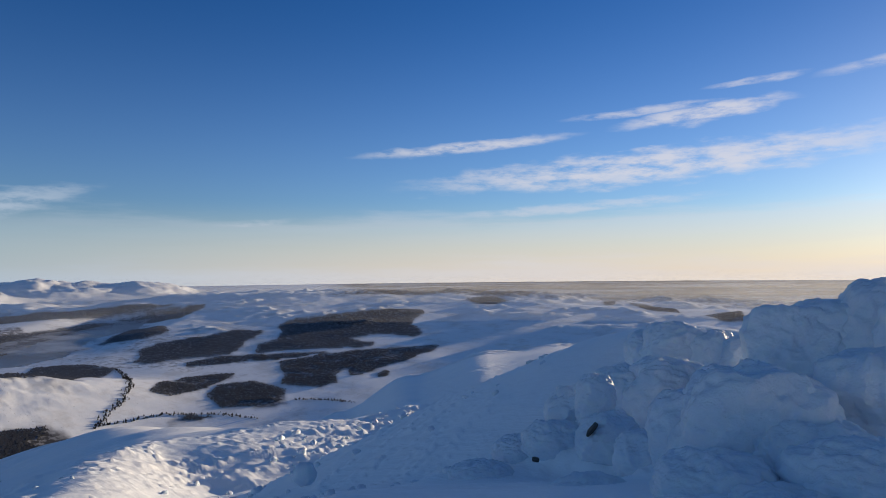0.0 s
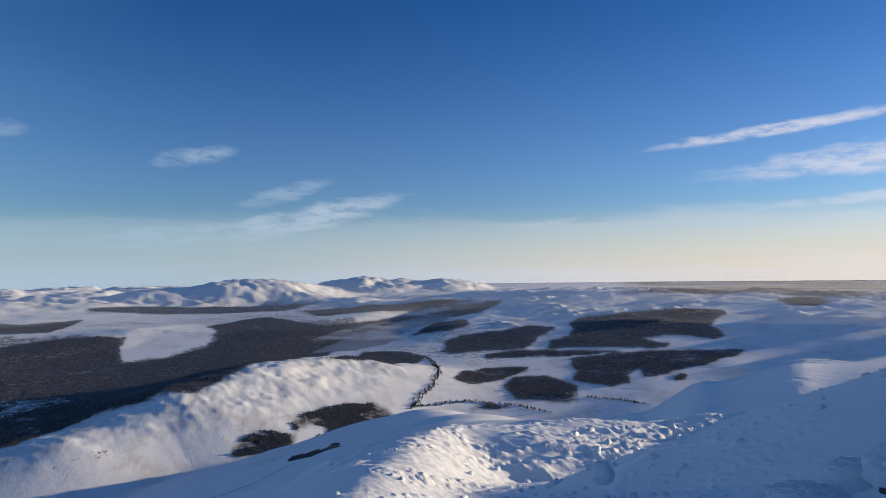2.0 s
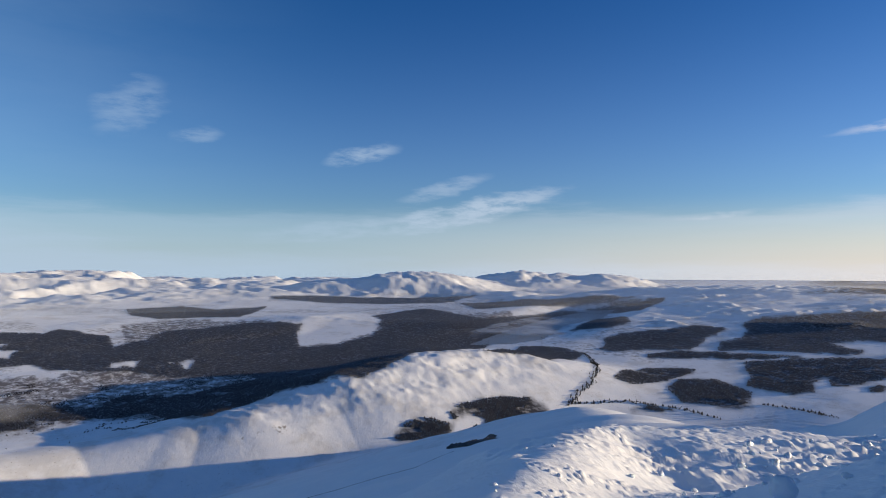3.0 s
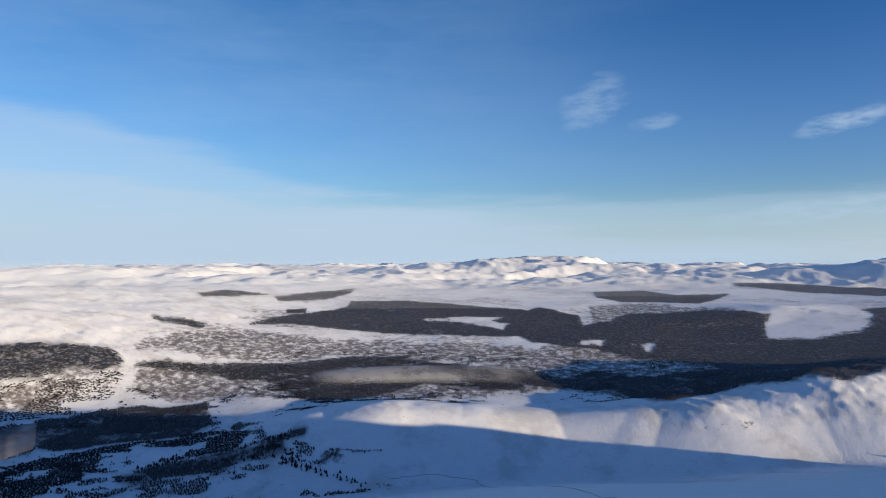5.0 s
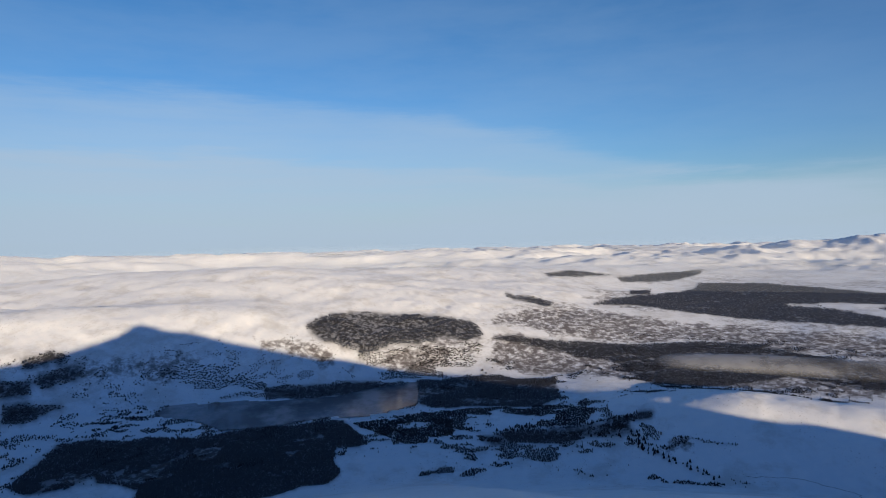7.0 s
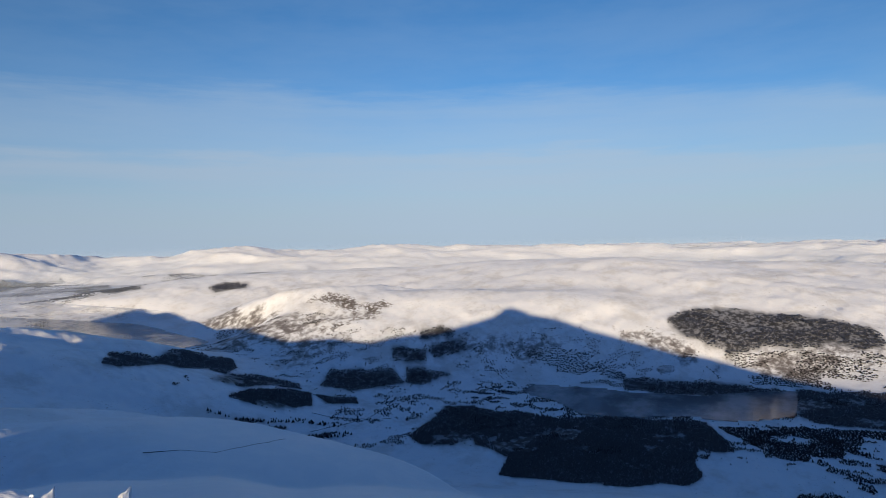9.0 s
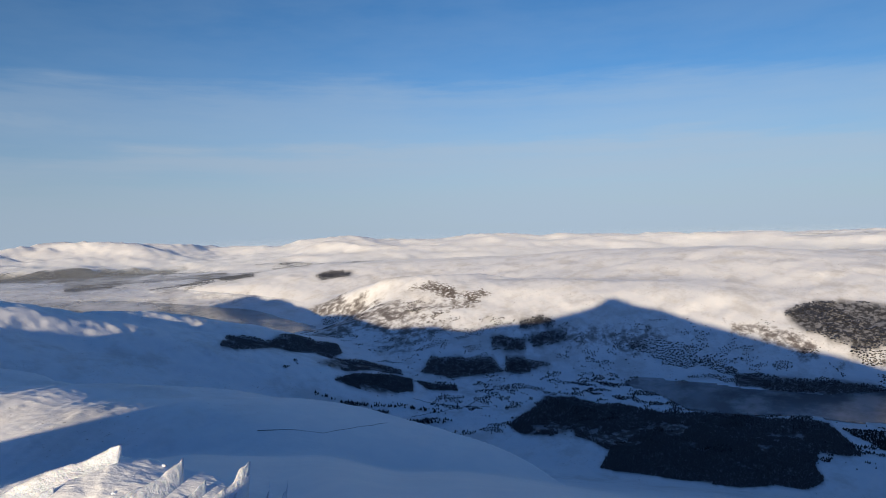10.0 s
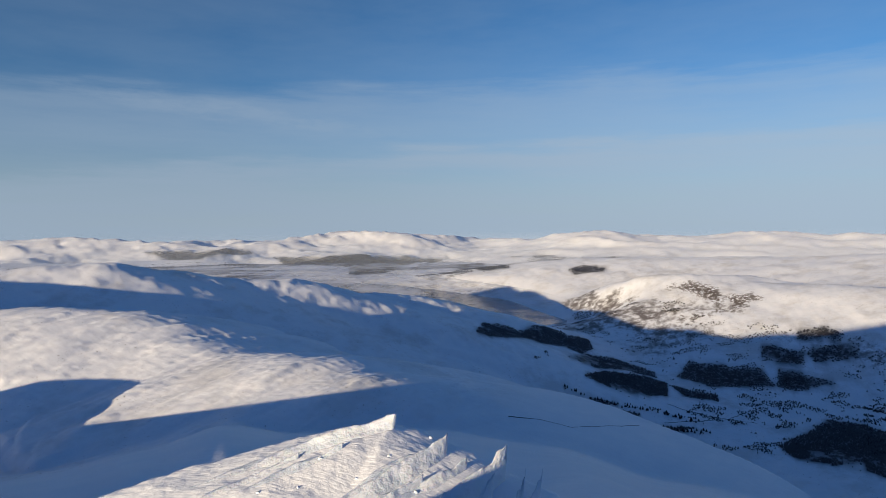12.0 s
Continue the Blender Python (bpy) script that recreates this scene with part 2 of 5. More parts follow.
def round_table(az, pairs):
    """Smooth run through (azimuth, value) pairs round the whole circle."""
    pts = sorted(pairs)
    a = np.array([p[0] for p in pts] + [pts[0][0] + 360.0])
    v = np.array([p[1] for p in pts] + [pts[0][1]])
    x = (np.asarray(az) - a[0]) % 360.0 + a[0]
    k = np.clip(np.searchsorted(a, x, side="right") - 1, 0, len(a) - 2)
    return v[k] + (v[k + 1] - v[k]) * step(0, 1, (x - a[k]) / (a[k + 1] - a[k]))


# crest lines: (azimuth, radius, degrees above the eye's level)
RIDGES = {
    "sunlit_spur": (0.26, 130, [(27.0, 4050, -9.0), (30, 3850, -7.8), (34, 3700, -7.15), (38, 3500, -7.1), (41, 3300, -7.4), (46, 2850, -9.1),
                    (50, 2650, -10.7), (55, 2480, -11.8), (60, 2400, -12.9), (68, 2350, -13.8), (76, 2300, -13.45), (83, 2300, -13.0), (88, 2320, -13.6), (92, 2350, -15.4)]),
    "west_shoulder": (0.27, 60, [(168, 400, -17), (170.5, 430, -15.5), (174, 490, -13.4), (178, 560, -12.4), (180, 600, -11.3), (183, 660, -10.7), (187, 760, -10.1),
                      (190, 850, -8.7), (192, 920, -7.5), (195, 1000, -6.4), (199, 1080, -5.8), (202, 1150, -5.6), (206, 1300, -6.0), (215, 1600, -3.2), (223, 1900, -1.7), (235, 2300, -0.3)], 220),
    "west_knob": (0.50, 8, [(219, 560, -10.7), (224, 630, -9.6), (229, 700, -8.8)]),
    "north_east_ridge": (0.36, 60, [(14, 150, -14.2), (19, 300, -13.4), (23, 700, -12.5), (26.5, 1200, -11.95), (29, 1500, -12.3), (32, 1750, -15.0), (37, 1950, -16.2), (43, 2050, -17.5)]),
    "summit_hump": (0.50, 2.5, [(16, 40, -19.5), (9.2, 43, -17.6), (3, 45, -16.0), (-2, 45, -14.6), (-6.5, 42, -12.0), (-9.7, 39, -11.0), (-12.8, 36.5, -8.4), (-14.5, 35.5, -6.9), (-16.6, 34, -5.1), (-19, 33, -4.45), (-22, 32, -4.8), (-26, 31, -5.2), (-34, 30, -5), (-50, 30, -5)]),
    "lit_bank": (0.45, 3, [(35, 33, -20.6), (33, 42, -18.4), (30.5, 54, -16.2), (28, 70, -14.3), (24.5, 90, -13.1), (20, 130, -13.4), (12, 200, -13.6)], 14),
    "lit_shelf": (0.09, 3, [(17, 80, -14.0), (12, 90, -13.4), (4.3, 105, -13.0), (-3.1, 122, -12.4), (-7, 135, -11.9)], 13),
    "rime_rib": (0.30, 0.6, [(158, 11.6, -24), (160, 12.0, -22.8), (164, 12.5, -20.9), (169, 13.2, -19.2), (172, 13.8, -17.4), (174, 14.2, -16.4), (178, 14.4, -17.5), (183, 14.8, -19.1), (188, 15.2, -21.5), (191.5, 15.5, -23.4), (196, 15.8, -26.5)], 7),
    "west_ridge": (0.30, 90, [(163, 3300, -9.4), (166, 3250, -7.8), (169, 3200, -7.0), (172, 3100, -5.9), (175.5, 3000, -5.6), (178, 2900, -6.6), (180, 2800, -5.4), (183, 2700, -4.1),
                   (187.5, 2600, -3.95), (192.7, 2500, -3.1), (197, 2400, -2.4), (200, 2400, -2.6), (203.5, 2400, -2.85), (210, 2600, -3.2), (222, 3000, -2.5)]),
    "crag_hill": (0.42, 150, [(161, 5300, -6.6), (158, 5100, -5.4), (155.5, 5000, -4.6), (152, 4850, -4.1), (148.5, 4700, -4.0), (144, 4900, -4.1)]),
    "shadowed_hill": (0.24, 350, [(145, 4500, -4.9), (138, 4300, -4.7), (132, 4200, -4.9), (126, 4200, -5.0), (119, 4250, -5.7), (112, 4500, -5.7), (106, 5000, -5.7), (100, 5800, -5.0)]),
    "white_moor": (0.17, 700, [(156, 7800, -2.7), (150, 7500, -2.6), (143, 7500, -2.5), (132, 6800, -1.95), (123.4, 6000, -1.9), (117, 6500, -2.4), (111, 7000, -2.4), (105, 8000, -2.6), (98, 9000, -2.7), (90, 10500, -2.7)]),
    "north_domes": (0.13, 700, [(102, 17000, -1.2), (96, 18000, -1.1), (87, 18000, -1.15), (82, 18500, -1.2), (76, 20000, -0.67), (70, 21000, -0.33), (66, 21000, -0.3), (63, 22000, -0.95), (58, 22000, -0.6), (52, 23000, -0.8), (49, 23000, -1.1)]),
    "north_domes_front": (0.10, 500, [(101, 12500, -1.9), (95, 13000, -1.75), (90, 13000, -2.0), (84, 13500, -1.8), (78, 14000, -1.5), (72, 14500, -1.45), (66, 15000, -1.4), (60, 15500, -1.5), (54, 16000, -1.6), (49, 16500, -1.7)]),
    "far_peaks": (0.16, 400, [(47, 20000, -1.1), (45, 19000, -0.82), (43, 18000, -0.33), (41, 18000, -0.38), (39.5, 18000, -1.0), (38.2, 18500, -1.5), (36.5, 23000, -0.85), (33, 24000, -0.5), (31.6, 24000, -0.33), (28, 24000, -0.6), (25, 24000, -0.65), (23, 24000, -0.95), (20, 24500, -1.3)]),
    "moor_rim": (0.05, 500, [(21, 13000, -1.8), (16.6, 13500, -1.95), (12, 13000, -1.5), (9.5, 13000, -2.0), (6.5, 12500, -1.5), (3.7, 12500, -1.9), (1.8, 12000, -1.7), (-0.5, 11500, -2.2), (-3, 11000, -2.3), (-5.7, 10000, -2.75), (-8, 9500, -2.9), (-12.3, 8500, -3.75), (-17, 7500, -5.0), (-22, 7000, -6)]),
    "west_skyline": (0.12, 700, [(215, 20000, -1.0), (202.6, 19000, -1.15), (200, 18000, -0.6), (194, 18000, -0.7), (190, 18500, -1.05), (184, 18000, -0.8), (176.2, 17000, -0.25), (170, 17000, -0.67), (165, 17000, -0.95), (158.4, 16000, -0.65), (153.7, 15000, -0.3), (149, 15000, -0.55), (143, 15000, -0.5), (132, 15500, -0.75), (120, 16000, -0.9), (110, 16500, -1.05), (102, 17000, -1.2)]),
    "valley_knoll": (0.10, 200, [(51.5, 7300, -5.1), (50, 7500, -4.25), (47.6, 7400, -4.6), (45.5, 7200, -5.0)]),
    "side_glen": (0.12, 300, [(92, 5200, -6.4), (97, 4600, -7.4), (103, 4200, -8.2)]),
}
SUMMIT_NEAR = [(-90, 14), (-60, 12), (-38, 13.5), (-22, 15), (-8, 15.5), (5, 16.2), (15, 17.5), (27, 18.5), (36, 20), (46, 24), (65, 27), (130, 27), (155, 28), (163, 39), (200, 40), (215, 37), (245, 32), (270, 26), (290, 19)]
# unseen land from 214 on is raised to keep the western slope in shade
SUMMIT_FAR = [(-90, 8), (-45, 7.2), (-30, 6.4), (-20, 6.2), (-11, 6.5), (-4, 7.2), (3, 9.2), (9, 12), (15, 15.2), (28, 17.5), (60, 20.5), (90, 22), (130, 22), (150, 20.5), (160, 18.5), (170, 17.2), (177, 17.2), (182, 17.0), (188, 15.9), (194, 17.0), (200, 17.7), (206, 17.6), (214, 14.2), (230, 13.0), (255, 13), (275, 12)]
FLOOR = -650.0
SHORE = 620.0


def crest(x, y, pts, slope, w, reach=1e9):
    top = np.full(x.shape, -5000.0)
    p = [(*(np.array(heading(a)) * r), r * math.tan(radians(e))) for a, r, e in pts]
    # only land that the ridge can raise
    ends = np.array(p)
    far_off = (ends[:, 2].max() + 1250) / slope + w if reach > 1e8 else reach + (ends[:, 2].max() + 1250) / (slope + 0.9)
    close = (x > ends[:, 0].min() - far_off) & (x < ends[:, 0].max() + far_off) & (y > ends[:, 1].min() - far_off) & (y < ends[:, 1].max() + far_off)
    x, y = x[close], y[close]
    best = np.full(x.shape, -5000.0)
    for (x0, y0, z0), (x1, y1, z1) in zip(p, p[1:]):
        dx, dy = x1 - x0, y1 - y0
        t = np.clip(((x - x0) * dx + (y - y0) * dy) / (dx * dx + dy * dy), 0, 1)
        d = np.hypot(x - x0 - t * dx, y - y0 - t * dy)
        best = np.maximum(best, z0 + (z1 - z0) * t - slope * (np.sqrt(d * d + w * w) - w) - 0.9 * np.maximum(d - reach, 0))
    top[close] = best
    return top


def land(az, r):
    """Height of the land against the eye's level."""
    hx, hy = heading(az)
    x, y = hx * r, hy * r
    # the summit cone
    mix = step(math.log(35), math.log(240), np.log(np.maximum(r, 1)))
    dip = round_table(az, SUMMIT_NEAR) * (1 - mix) + round_table(az, SUMMIT_FAR) * mix
    own = -EYE - np.maximum(r - 3.0, 0) ** 1.0 * np.tan(np.radians(dip)) * (1 - np.exp(-r / 6.0))
    # the spur to the east ends at the valley
    own = own - 0.5 * np.maximum(r - round_table(az, [(-90, 2600), (-12, 2300), (0, 2100), (10, 2000), (180, 2000)]), 0)
    floor = FLOOR + 2 + 14 * np.maximum(fbm(x / 1100, y / 1100, 4, 5) + 0.15, 0) + 0.0035 * np.maximum(r - 5200, 0) * step(35, 55, az) * (1 - step(150, 160, az))
    z = smax(own, floor, np.minimum(70, 0.04 * r))
    big = fbm(x / 900, y / 900, 4, 11)
    for slope, w, pts, *reach in RIDGES.values():
        top = crest(x, y, pts, slope, w, *reach)
        if w < 1:  # the rib breaks off on its outer side
            top = top - 1.1 * np.maximum(r - round_table(az, [(a, q) for a, q, _ in pts]) - 0.7, 0)
        z = smax(z, top, 0.012 * np.minimum(r, 8000))
    away = step(150, 900, r)
    z = z + away * np.minimum(r, 6000) * (0.0020 - 0.0012 * step(5000, 12000, r)) * big * step(FLOOR + 10, FLOOR + 150, z)
    # crags and hummocks
    rough = step(FLOOR + 60, FLOOR + 200, z) * away
    z = z + rough * 4 * fbm(x / 170, y / 170, 4, 23) * np.minimum(r / 2500, 1.5) * (1 - 0.6 * step(5500, 9000, r) * step(70, 95, az))
    # sharper relief on the sunlit spur and the far hills
    z = z + rough * 7 * (0.35 - np.abs(fbm(x / 190, y / 190, 4, 81))) * step(1700, 2300, r) * (1 - step(4500, 6000, r))
    z = z + rough * 3.5 * (0.35 - np.abs(fbm(x / 75, y / 75, 4, 87, 0.55))) * step(1900, 2600, r) * (1 - step(7000, 10000, r))
    # broken snow along the crest of the shaded shoulder
    z = z + 15 * (0.25 - np.abs(fbm(x / 230, y / 150, 4, 177, 0.55))) * step(900, 1300, r) * (1 - step(2500, 3200, r)) * (1 - step(8, 14, az)) * step(-25, -18, az)
    # ledges and hollows along the sunlit spur
    z = z + rough * 11 * (0.30 - np.abs(fbm(x / 470, y / 300, 4, 175, 0.5))) * step(1900, 2300, r) * (1 - step(4300, 5000, r)) * (1 - step(84, 94, az))
    # gullies and low ribs on the white moor, craggy knolls on the moor to the south
    z = z + rough * 9 * (0.3 - np.abs(fbm(x / 560, y / 560, 5, 171, 0.62))) * step(3700, 4700, r) * (1 - step(9000, 11500, r)) * step(88, 98, az)
    z = z + 130 * np.maximum(0.24 - np.abs(fbm(x / 1500, y / 900, 4, 173, 0.55)), 0) * step(5600, 7000, r) * (1 - step(14500, 18000, r)) * (1 - step(17, 24, az))
    far = step(8500, 13000, r)
    z = z + far * np.minimum(r, 26000) * 0.016 * (0.26 - np.abs(fbm(x / 3600, y / 3600, 6, 91, 0.52))) * step(FLOOR + 40, FLOOR + 160, z)
    return z

